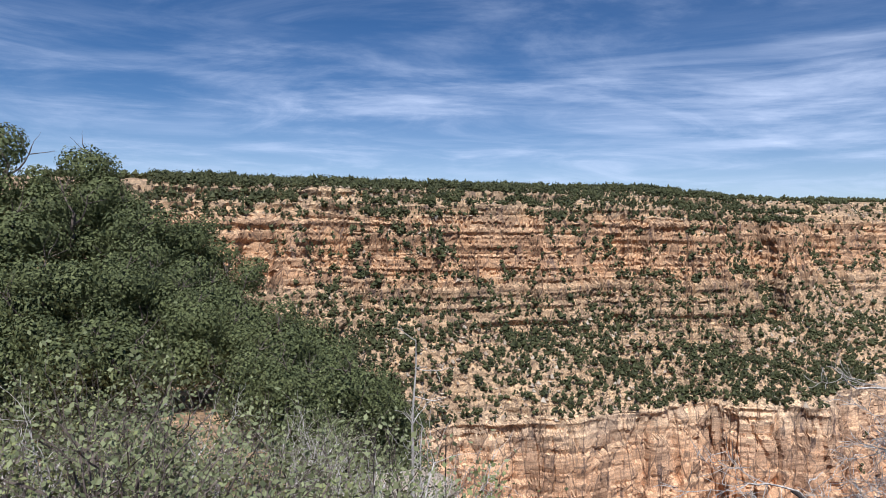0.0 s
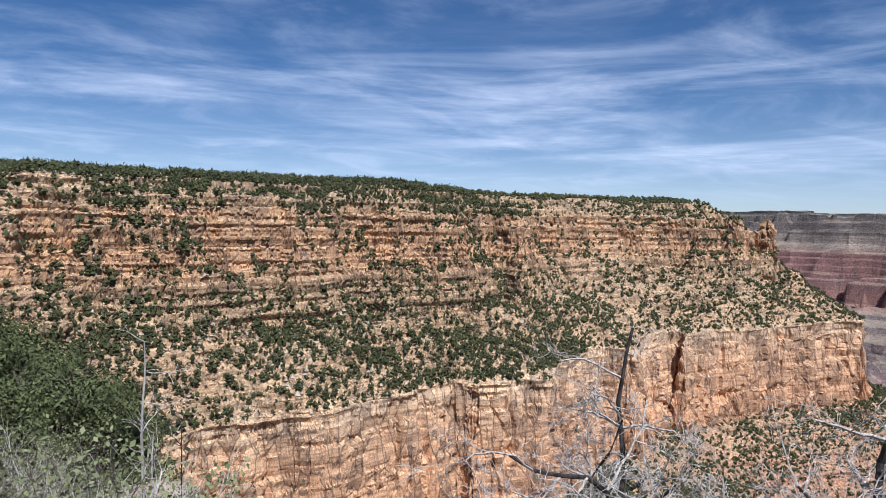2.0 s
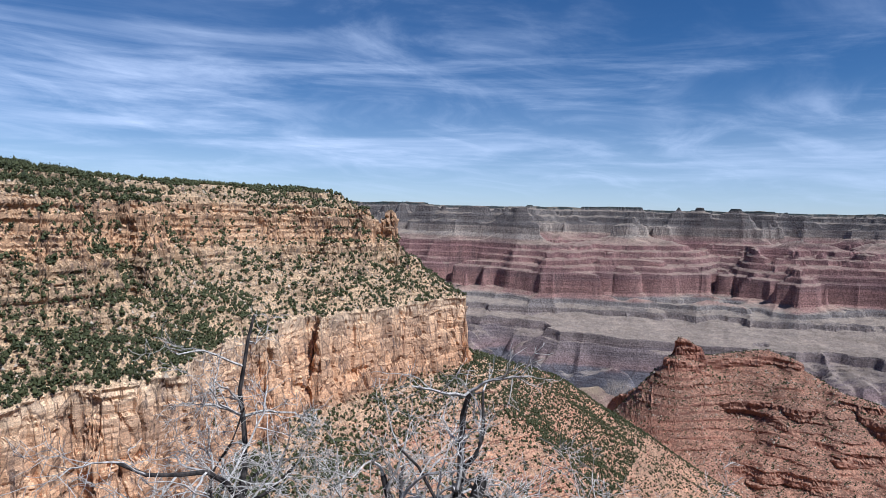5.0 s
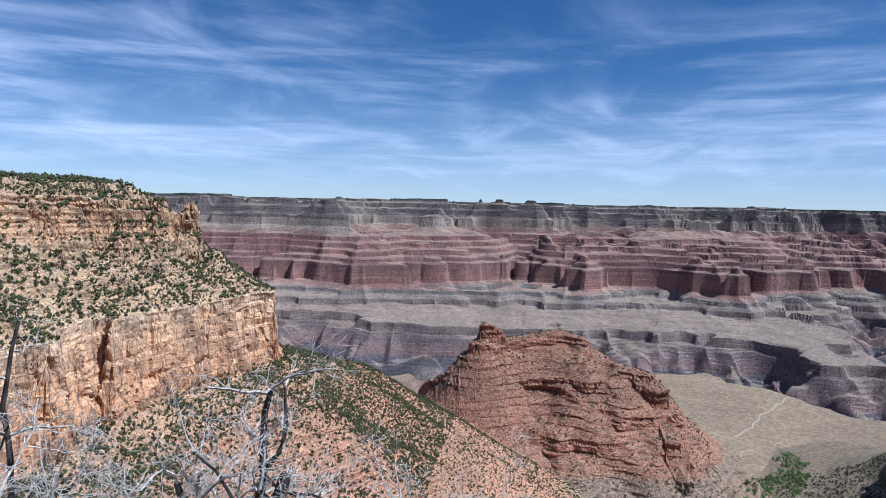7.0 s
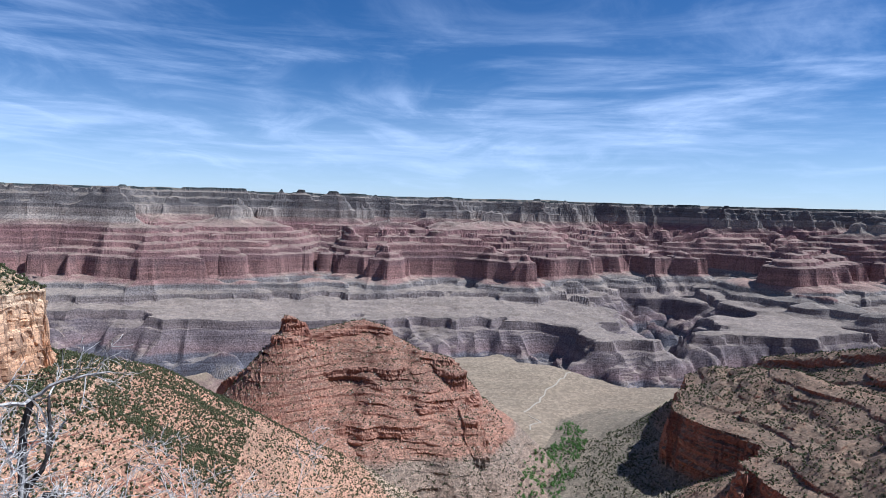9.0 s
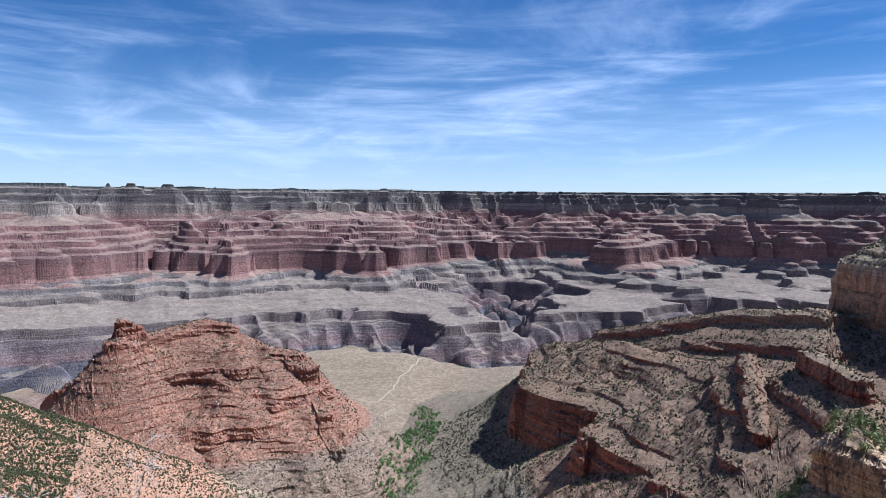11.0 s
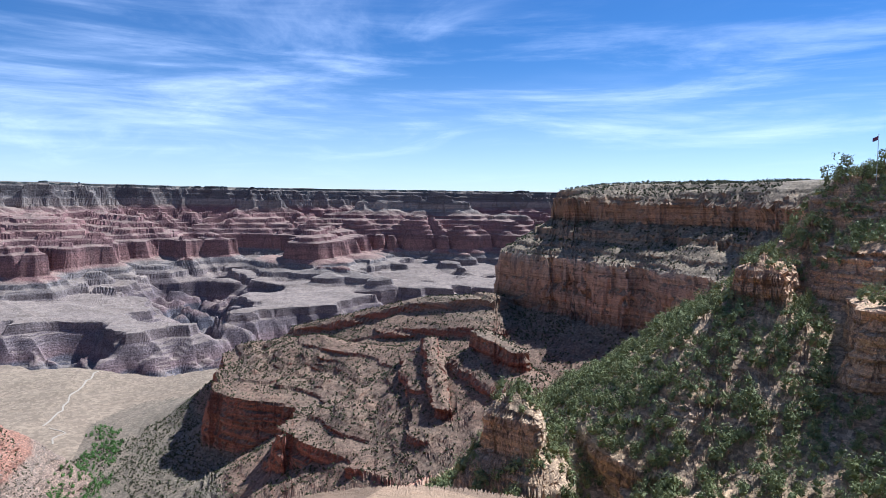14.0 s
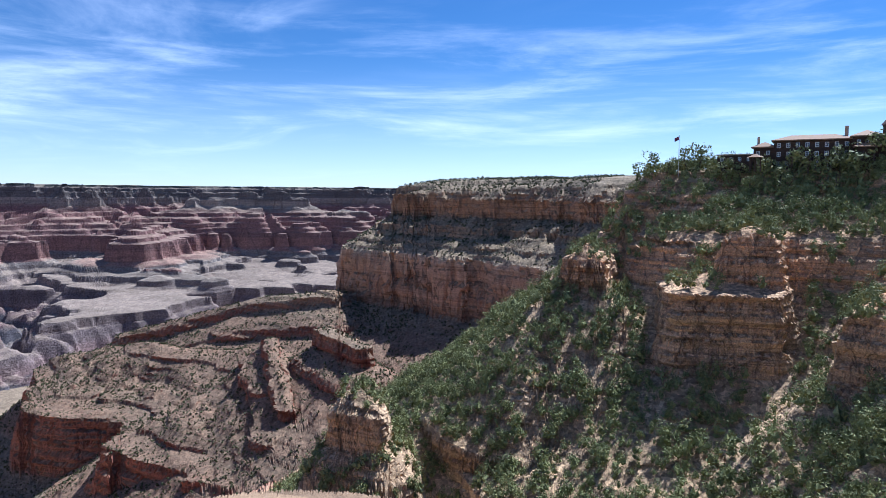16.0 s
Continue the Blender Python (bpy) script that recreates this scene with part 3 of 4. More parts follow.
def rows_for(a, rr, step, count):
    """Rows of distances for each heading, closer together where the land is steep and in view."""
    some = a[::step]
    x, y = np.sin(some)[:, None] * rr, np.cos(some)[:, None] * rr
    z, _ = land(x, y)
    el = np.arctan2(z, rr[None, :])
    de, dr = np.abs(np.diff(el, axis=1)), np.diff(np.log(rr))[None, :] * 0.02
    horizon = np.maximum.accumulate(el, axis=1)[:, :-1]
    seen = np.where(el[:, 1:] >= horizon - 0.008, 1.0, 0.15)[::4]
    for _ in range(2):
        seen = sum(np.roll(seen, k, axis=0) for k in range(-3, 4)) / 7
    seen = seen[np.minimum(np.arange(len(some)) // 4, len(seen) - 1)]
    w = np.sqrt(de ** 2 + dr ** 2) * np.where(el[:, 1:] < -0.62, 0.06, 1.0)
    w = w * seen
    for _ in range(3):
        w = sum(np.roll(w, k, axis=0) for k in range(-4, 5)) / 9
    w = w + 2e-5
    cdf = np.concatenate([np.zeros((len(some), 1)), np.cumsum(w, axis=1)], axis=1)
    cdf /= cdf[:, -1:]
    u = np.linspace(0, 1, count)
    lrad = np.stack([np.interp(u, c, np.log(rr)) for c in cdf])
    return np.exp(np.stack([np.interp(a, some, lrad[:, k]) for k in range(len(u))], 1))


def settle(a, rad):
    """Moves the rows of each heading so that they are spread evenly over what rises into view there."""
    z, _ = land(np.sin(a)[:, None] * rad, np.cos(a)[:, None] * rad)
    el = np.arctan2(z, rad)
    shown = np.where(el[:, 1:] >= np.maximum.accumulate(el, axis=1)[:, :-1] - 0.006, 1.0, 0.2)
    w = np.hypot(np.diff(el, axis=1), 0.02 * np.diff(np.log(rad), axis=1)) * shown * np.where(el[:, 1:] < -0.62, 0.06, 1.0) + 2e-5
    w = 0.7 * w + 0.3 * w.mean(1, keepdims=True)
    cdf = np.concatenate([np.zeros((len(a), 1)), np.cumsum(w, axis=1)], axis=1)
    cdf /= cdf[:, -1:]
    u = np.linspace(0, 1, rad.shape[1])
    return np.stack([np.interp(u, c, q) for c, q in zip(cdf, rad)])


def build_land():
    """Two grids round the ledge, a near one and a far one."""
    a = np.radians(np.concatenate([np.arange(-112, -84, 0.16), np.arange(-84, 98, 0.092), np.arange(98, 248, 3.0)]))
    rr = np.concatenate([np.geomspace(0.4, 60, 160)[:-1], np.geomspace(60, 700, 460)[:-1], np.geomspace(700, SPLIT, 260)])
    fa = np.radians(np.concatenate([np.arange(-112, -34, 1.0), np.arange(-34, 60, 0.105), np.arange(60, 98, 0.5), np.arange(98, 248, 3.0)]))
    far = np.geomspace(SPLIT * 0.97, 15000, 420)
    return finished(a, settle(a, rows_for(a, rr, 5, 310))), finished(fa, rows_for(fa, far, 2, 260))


LAND = build_land()
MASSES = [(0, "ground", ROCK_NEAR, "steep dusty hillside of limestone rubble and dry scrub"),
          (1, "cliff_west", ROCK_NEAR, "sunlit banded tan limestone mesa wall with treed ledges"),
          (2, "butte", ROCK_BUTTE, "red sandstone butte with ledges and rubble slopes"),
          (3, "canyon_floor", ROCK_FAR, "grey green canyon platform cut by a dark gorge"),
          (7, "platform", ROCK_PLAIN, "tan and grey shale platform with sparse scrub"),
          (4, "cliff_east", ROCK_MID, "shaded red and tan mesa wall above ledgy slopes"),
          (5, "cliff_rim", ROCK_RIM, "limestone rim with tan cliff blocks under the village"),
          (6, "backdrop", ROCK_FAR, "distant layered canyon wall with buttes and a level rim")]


def land_objects():
    co, quads, sv, kinds, base = [], [], [], [], 0
    for X, Y, Z, s, mass in LAND:
        na, nr = X.shape
        idx = base + np.arange(na * nr).reshape(na, nr)
        nxt = np.roll(idx, -1, axis=0)
        quads.append(np.stack([idx[:, :-1], idx[:, 1:], nxt[:, 1:], nxt[:, :-1]], -1).reshape(-1, 4))
        co.append(np.stack([X, Y, Z], -1).reshape(-1, 3).astype(np.float32))
        sv.append(s.reshape(-1).astype(np.float32))
        kinds.append(mass.reshape(-1))
        base += na * nr
    co, quads, sv, kinds = np.concatenate(co), np.concatenate(quads), np.concatenate(sv), np.concatenate(kinds)
    kind = kinds[quads[:, 0]]
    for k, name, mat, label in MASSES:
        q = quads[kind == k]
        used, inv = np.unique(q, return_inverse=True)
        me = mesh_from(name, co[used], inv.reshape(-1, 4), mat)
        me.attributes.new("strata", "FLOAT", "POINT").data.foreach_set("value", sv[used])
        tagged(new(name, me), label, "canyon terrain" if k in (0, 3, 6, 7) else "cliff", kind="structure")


land_objects()

# ---------------------------------------------------------------- plants and stones
def foliage_material(name, dark, light, dry=None):
    m, n = material(name)
    geo = n.add("ShaderNodeNewGeometry")
    obj = n.add("ShaderNodeObjectInfo").outputs["Random"]
    pick = n.math("FRACT", n.math("ADD", geo.outputs["Random Per Island"], n.math("MULTIPLY", obj, 0.37)))
    col = n.mix(pick, dark, light)
    clump = n.noise(geo.outputs["Position"], 0.09, 3.0)
    col = n.mix(n.span(clump, 0.35, 0.7), col, n.mix(0.5, col, light))
    if dry:
        col = n.mix(n.span(n.noise(geo.outputs["Position"], 0.9, 2.0), 0.58, 0.66), col, dry)
    finish(n, col, 0.75, **{"Subsurface Weight": 0.0})
    return m


JUNIPER = foliage_material("juniper_foliage", (0.020, 0.025, 0.010), (0.088, 0.092, 0.036))
PINYON = foliage_material("pinyon_foliage", (0.074, 0.088, 0.034), (0.310, 0.325, 0.130))
HILL_PINYON = foliage_material("hillside_pinyon_foliage", (0.026, 0.035, 0.013), (0.145, 0.160, 0.060))
SHRUB = foliage_material("dry_shrub_foliage", (0.065, 0.080, 0.034), (0.260, 0.275, 0.135))
GROVE = foliage_material("cottonwood_foliage", (0.060, 0.130, 0.028), (0.130, 0.240, 0.055))


def stone_material():
    m, n = material("loose_stone")
    geo = n.add("ShaderNodeNewGeometry")
    col = n.mix(geo.outputs["Random Per Island"], (0.30, 0.21, 0.14), (0.56, 0.47, 0.36))
    g = n.noise(geo.outputs["Position"], 3.0, 5.0)
    finish(n, n.mix(0.5, col, n.ramp(g, [(0.3, (0.6, 0.6, 0.6)), (0.7, (1.3, 1.3, 1.3))]), "MULTIPLY"), 0.95, g, 0.6, 0.2)
    return m


STONE = stone_material()


def crown_shape(rng, leaves, leaf, lobes, tall=1.0, low=0.12):
    """A crown about one metre wide: leaf sprays round a few uneven lobes. Returns corners (n, 4, 3)."""
    cen = rng.normal(0, 0.20, (lobes, 3))
    cen[:, 2] = low + tall * (0.18 + 0.52 * rng.rand(lobes))
    cen[:, :2] *= (1.25 - 0.75 * (cen[:, 2:] / (tall + 0.01)))
    rad = (0.16 + 0.14 * rng.rand(lobes))
    k = rng.randint(0, lobes, leaves)
    d = rng.normal(0, 1, (leaves, 3))
    d /= np.linalg.norm(d, axis=1, keepdims=True)
    c = cen[k] + d * (rad[k] * (0.72 + 0.34 * rng.rand(leaves)))[:, None] * np.array([1, 1, 0.85])
    a = rng.normal(0, 1, (leaves, 3)) * 0.25 + np.cross(d, rng.normal(0, 1, (leaves, 3)))
    a /= np.linalg.norm(a, axis=1, keepdims=True)
    b = np.cross(a, d + 0.35 * rng.normal(0, 1, (leaves, 3)))
    b /= np.linalg.norm(b, axis=1, keepdims=True)
    s = leaf * (0.6 + 0.8 * rng.rand(leaves))[:, None]
    return np.stack([c - a * s, c - b * s * 0.55, c + a * s, c + b * s * 0.55], 1)


def scatter(name, label, category, places, sizes, shapes, mat, seed):
    """Many plants or stones joined into one object of kind stuff. shapes: list of corners (n, k, 3) about a metre across."""
    rng = np.random.RandomState(seed)
    out = []
    for sh in range(len(shapes)):
        sel = np.arange(len(places)) % len(shapes) == sh
        p, s = places[sel], sizes[sel]
        t = rng.rand(len(p)) * 2 * np.pi
        c, sn = np.cos(t), np.sin(t)
        q = shapes[sh].reshape(-1, 3)
        squash = 0.8 + 0.4 * rng.rand(len(p))
        x = (q[:, 0][None] * c[:, None] - q[:, 1][None] * sn[:, None]) * s[:, None]
        y = (q[:, 0][None] * sn[:, None] + q[:, 1][None] * c[:, None]) * s[:, None]
        z = q[:, 2][None] * (s * squash)[:, None]
        out.append((np.stack([x, y, z], -1) + p[:, None, :]).reshape(-1, shapes[sh].shape[1], 3))
    co = np.concatenate(out)
    k = co.shape[1]
    me = mesh_from(name, co.reshape(-1, 3), np.arange(len(co) * k).reshape(-1, k), mat)
    return tagged(new(name, me), label, category, kind="stuff")


def sow(seed, count, box, keep, drop=0.0):
    """Random places on the land inside box (x0, x1, y0, y1) that keep(x, y, z, slope, rng) accepts."""
    rng = np.random.RandomState(seed)
    x, y = rng.uniform(box[0], box[1], count), rng.uniform(box[2], box[3], count)
    z, mass = land(x, y)
    e = 1.5
    gx, gy = (land(x + e, y)[0] - z) / e, (land(x, y + e)[0] - z) / e
    slope = np.hypot(gx, gy)
    ok = keep(x, y, z, slope, mass, rng)
    x, y, z = x[ok], y[ok], z[ok] - drop
    return np.stack(draw_in(x, y, z), -1)


def lump(rng):
    """An angular lump of eight faces."""
    v = np.array([(1, 0, 0), (0, 1, 0), (-1, 0, 0), (0, -1, 0), (0, 0, 1), (0, 0, -1)], float) * 0.5
    v = v * rng.uniform(0.6, 1.3, (6, 1)) + rng.normal(0, 0.1, (6, 3))
    return np.array([v[[a, b, 4]] for a, b in ((0, 1), (1, 2), (2, 3), (3, 0))] + [v[[b, a, 5]] for a, b in ((0, 1), (1, 2), (2, 3), (3, 0))])


def bush_shape(rng, clumps, leaves, leaf, tall):
    """Foliage clumps heaped on one another, with loose sprays round them. Returns corners (n, 3, 3)."""
    out = []
    for _ in range(clumps):
        h = rng.rand()
        c = np.array([rng.normal(0, 0.20) * (1.2 - 0.7 * h), rng.normal(0, 0.20) * (1.2 - 0.7 * h), tall * (0.15 + 0.62 * h)])
        out.append(lump(rng) * rng.uniform(0.75, 1.1) * (0.95 - 0.65 * h ** 2) * clumps ** -0.28 * np.array([1.0, 1.0, 1.05]) + c)
    if leaves:
        out.append(crown_shape(rng, leaves, leaf, clumps, tall)[:, :3])
    return np.concatenate(out)


def leafy_shape(rng, clumps, leaves, leaf, tall):
    """A small dark heart of clumps under a shell of many sprays."""
    q = crown_shape(rng, leaves, leaf, clumps + 3, tall)
    mid = q.mean(1)
    out = [lump(rng) * 0.34 + mid[rng.randint(leaves)] * np.array([0.45, 0.45, 0.75]) for _ in range(clumps)]
    return np.concatenate(out + [q[:, :3]])


_r = np.random.RandomState(3)
BUSH_MID = [bush_shape(_r, 3, 9, 0.13, 1.15) for _ in range(9)]
BUSH_FAR = [bush_shape(_r, 2, 2, 0.18, 0.85) for _ in range(8)]
BUSH_BIG = [leafy_shape(_r, 4, 120, 0.075, 1.15) for _ in range(7)]


LUMPS = [lump(_r) for _ in range(8)]


def sizes_for(n, lo, hi, seed, power=1.6):
    return lo + (hi - lo) * np.random.RandomState(seed).rand(n) ** power


def west_keep(x, y, z, slope, mass, rng):
    clump = fbm(x, y, 46, 2, 61) + 0.5 * fbm(x, y, 17, 2, 62)
    want = np.where(z > 33, 0.7, np.where(z > -40, 0.36, np.where(z > -125, 0.34, 0.32)))
    bare = (z < -122) & (z > -216) & (slope > 1.3)
    return ~bare & (slope < np.where(z < -42, 7.0, 5.0)) & (rng.rand(len(x)) < want * np.clip(0.85 + 0.7 * clump, 0.15, 1.6)) & ((mass == 1) | (mass == 2)) & (z > -300)


p = sow(11, 130000, (-600, -340, -60, 1120), west_keep, 0.2)
q = p[p[:, 1] > 330][::2]
p = p[p[:, 1] <= 330]
scatter("wall_shrubs", "dark green junipers and pinyons dotted over the ledges", "shrubs", p, sizes_for(len(p), 0.9, 4.9, 12, 1.3), BUSH_MID, JUNIPER, 13)
scatter("nose_shrubs", "dark green junipers dotted over the mesa's far nose", "shrubs", q, sizes_for(len(q), 1.6, 5.0, 12), BUSH_FAR, JUNIPER, 13)
p = sow(20, 16000, (-380, -120, 150, 1000), lambda x, y, z, s, m, r: (s < 1.2) & (z < -215) & (z > -420) & (r.rand(len(x)) < 0.6), 0.2)
scatter("talus_shrubs", "dark shrubs on the talus below the pale cliff", "shrubs", p, sizes_for(len(p), 1.4, 4.6, 12), BUSH_FAR, JUNIPER, 13)
p = sow(14, 9000, (-1000, -540, -140, 1150), lambda x, y, z, s, m, r: (z > 30) & (s < 1), 0.2)
scatter("rim_woods", "low dark pinyon woods along the mesa top", "trees", p, sizes_for(len(p), 2.6, 5.4, 15), BUSH_FAR, JUNIPER, 16)
p = sow(17, 22000, (-600, -250, 0, 1050), lambda x, y, z, s, m, r: (s < 1.6) & (m == 1) & (z > -320), -0.1)
scatter("wall_stones", "pale angular limestone blocks lying on the slopes", "stones", p, sizes_for(len(p), 0.5, 3.0, 18, 3.0), LUMPS, STONE, 19)
p = sow(21, 34000, (-420, 420, 900, 1850), lambda x, y, z, s, m, r: (s < 1.6) & ((m == 1) | (m == 2)) & (r.rand(len(x)) < np.where(m == 1, 1.0, 0.85)), 0.2)
scatter("slope_shrubs", "small dark shrubs scattered over the red slopes", "shrubs", p, sizes_for(len(p), 1.0, 3.4, 22), BUSH_FAR, JUNIPER, 23)
p = sow(41, 15000, (-400, -120, 880, 1420), lambda x, y, z, s, m, r: (s < 2.0) & (m == 1) & (z < -190), 0.2)
scatter("spur_shrubs", "dark green shrubs thick on the spur below the pale cliff", "shrubs", p, sizes_for(len(p), 1.2, 3.8, 42), BUSH_FAR, JUNIPER, 43)
p = sow(24, 9000, (-420, 420, 1050, 1850), lambda x, y, z, s, m, r: (s < 1.4) & (m == 2), -0.2)
scatter("butte_stones", "tan and red boulders strewn on the butte", "stones", p, sizes_for(len(p), 0.8, 4.0, 25, 3.0), LUMPS, STONE, 26)
p = sow(27, 42000, (520, 1500, 350, 1700), lambda x, y, z, s, m, r: (s < 1.35) & (m == 4) & (r.rand(len(x)) < np.where(z > 15, 1.4, np.where(z > -300, 1.1, 1.2)) * np.clip(0.8 + 1.4 * fbm(x, y, 60, 2, 63), 0.1, 1.4)), 0.2)
scatter("mesa_shrubs", "dark green shrubs dotted over shaded ledges and slopes", "shrubs", p, sizes_for(len(p), 1.3, 4.2, 28), BUSH_FAR, JUNIPER, 29)
RIM_TREES = sow(30, 12500, (60, 430, -70, 320), lambda x, y, z, s, m, r: (s < 2.6) & (m == 5) & ~((inside(x, y, BLOCKS[0][0]) > -7) & (inside(x, y, BLOCKS[0][0]) < 2)) & (r.rand(len(x)) < np.clip(1.0 + 0.9 * fbm(x, y, 30, 2, 64), 0.3, 1.2) * np.where(z > -40, 0.45, 1.0)), 0.2)
_near = np.argsort(np.hypot(RIM_TREES[:, 0], RIM_TREES[:, 1]))
RIM_SINGLE, p = RIM_TREES[_near[:280]], RIM_TREES[_near[280:]]
scatter("rim_trees", "green pinyons and junipers crowding the slope below the rim", "trees", p, sizes_for(len(p), 2.0, 5.6, 31, 1.0), BUSH_BIG, PINYON, 32)
p = sow(33, 1800, (380, 720, 1150, 1900), lambda x, y, z, s, m, r: (away(x, y, GARDEN) < 42 + 30 * fbm(x, y, 60, 2, 65)), 0.2)
scatter("garden_grove", "bright green cottonwood grove along the creek", "trees", p, sizes_for(len(p), 5, 9.0, 34), BUSH_BIG, GROVE, 35)
p = sow(36, 620, (350, 425, -70, 100), lambda x, y, z, s, m, r: (m == 5) & (z > -24) & (s < 2), 0.2)
scatter("rim_edge_trees", "leafy pinyons and oaks along the rim's edge", "trees", p, sizes_for(len(p), 2.6, 6.0, 37), BUSH_BIG, PINYON, 38)

# ---------------------------------------------------------------- things
def empty(name, m, label, category, group=""):
    ob = new(name)
    ob.matrix_basis = m
    return tagged(ob, label, category, group)


def part(name, data, parent, label=""):
    """data: a mesh, or a bmesh with its material as a pair."""
    if isinstance(data, tuple):
        bm, mat = data
        data = bpy.data.meshes.new(name)
        bm.to_mesh(data)
        bm.free()
        data.materials.append(mat)
    ob = new(name, data)
    ob.parent = parent
    return tagged(ob, label)


def bark_material(name, dark, light, scale):
    m, n = material(name)
    pos = n.add("ShaderNodeNewGeometry").outputs["Position"]
    g = n.noise(n.scaled(pos, (1, 1, 0.25)), scale, 6.0, 0.65)
    finish(n, n.mix(n.span(g, 0.35, 0.65), dark, light), 0.9, g, 0.7, 0.01)
    return m


BARK = bark_material("rough_bark", (0.060, 0.045, 0.036), (0.20, 0.16, 0.13), 18.0)
DEAD_DARK = bark_material("dark_dead_wood", (0.016, 0.014, 0.013), (0.075, 0.060, 0.052), 14.0)
DEAD_PALE = bark_material("bleached_dead_wood", (0.28, 0.25, 0.22), (0.60, 0.55, 0.49), 22.0)


def tubes(paths, sides=5):
    """Tapered tubes along paths, each a pair (points, radii). Returns corners and quads."""
    vs, fs, base = [], [], 0
    ang = np.arange(sides) * 2 * np.pi / sides
    ring = np.stack([np.cos(ang), np.sin(ang)], 1)
    for pts, rad in paths:
        pts = np.asarray(pts, float)
        d = np.gradient(pts, axis=0)
        d /= np.linalg.norm(d, axis=1, keepdims=True) + 1e-9
        ref = np.where(np.abs(d[:, 2:]) > 0.9, np.array([[1.0, 0, 0]]), np.array([[0, 0, 1.0]]))
        a = np.cross(d, ref)
        a /= np.linalg.norm(a, axis=1, keepdims=True) + 1e-9
        b = np.cross(d, a)
        v = pts[:, None] + (a[:, None] * ring[None, :, :1] + b[:, None] * ring[None, :, 1:]) * np.asarray(rad)[:, None, None]
        vs.append(v.reshape(-1, 3))
        i = np.arange((len(pts) - 1) * sides)
        r, s = i // sides, i % sides
        t = (s + 1) % sides
        fs.append(base + np.stack([r * sides + s, r * sides + t, (r + 1) * sides + t, (r + 1) * sides + s], 1))
        base += len(pts) * sides
    return np.concatenate(vs), np.concatenate(fs)


def grow(rng, start, way, length, radius, depth, out, bend=0.35, lift=0.15, kids=(3, 6), shrink=0.62, spread=0.9):
    """A limb and, from it, smaller limbs; out collects (depth, points, radii)."""
    n = 7 if depth > 1 else 5
    pts, d = [np.array(start, float)], np.array(way, float)
    for k in range(n):
        d = d + rng.normal(0, bend * (0.45 if radius > 0.08 else 1.0), 3) * 0.55 + np.array([0, 0, lift]) * 0.3
        d /= np.linalg.norm(d)
        pts.append(pts[-1] + d * length / n)
    rad = radius * np.linspace(1, 0.45 if depth else 0.25, n + 1)
    out.append((depth, np.array(pts), rad))
    if depth == 0:
        return
    for _ in range(rng.randint(*kids)):
        k = rng.randint(3, n + 1)
        side = rng.normal(0, 1, 3)
        w = pts[k] - pts[k - 1]
        w = w / np.linalg.norm(w) + spread * side / np.linalg.norm(side)
        grow(rng, pts[k], w / np.linalg.norm(w), length * shrink * rng.uniform(0.7, 1.25), rad[k] * rng.uniform(0.5, 0.75), depth - 1, out, bend, lift, kids, shrink, spread)


def ground_at(x, y):
    """Height of the finished land at a finished place (x, y)."""
    k, far = 1.0, math.hypot(x, y)
    for _ in range(20):
        z = land(np.array([x / k]), np.array([y / k]))[0]
        X, Y, Z = draw_in(np.array([x / k]), np.array([y / k]), z)
        off = math.hypot(float(X[0]), float(Y[0])) / far if far > 1 else 1.0
        if abs(off - 1) < 1e-4:
            break
        k *= off ** 0.8
    return float(Z[0])


# -- live trees on the near hillside and below the rim
def tree_template(seed, leaves, leaf, lobes, tall, mat, sides=4):
    rng = np.random.RandomState(seed)
    q = crown_shape(rng, leaves, leaf, lobes, tall, 0.10)
    crown = mesh_from("crown", q.reshape(-1, 3), np.arange(len(q) * 4).reshape(-1, 4), mat)
    limbs = []
    grow(rng, (0, 0, -0.12), (rng.normal(0, 0.12), rng.normal(0, 0.12), 1), 0.75 * tall, 0.040, 2, limbs, 0.3, 0.3, (4, 6), 0.5, 1.0)
    v, f = tubes([(p, r) for d, p, r in limbs if sides == 4 or d], sides)
    return crown, mesh_from("trunk", v, f, BARK)


def plant_tree(name, meshes, x, y, z, size, turn, label, category, group, parts=("crown", "trunk"), lean=0.0):
    m = pose(x, y, z, lean, 0, turn) @ Matrix.Diagonal((size, size, size, 1))
    t = empty(name, m, label, category, group)
    part(parts[0], meshes[0], t)
    ob = part(parts[1], meshes[1], t)
    if parts[1] == "stem_tangle":
        tagged(ob, kind="stuff")
    return t


RIM_TEMPLATES = [tree_template(200 + k, 260, 0.055, 9, 1.1, PINYON, 3) for k in range(6)]
_g = np.random.RandomState(41)
for k, (x, y, z) in enumerate(RIM_SINGLE):
    plant_tree("pinyon_tree", RIM_TEMPLATES[k % 6], x, y, z, _g.uniform(2.6, 6.0), _g.uniform(0, 360),
               "green pinyon tree rooted on the slope below the rim", "tree", "trees below the rim")

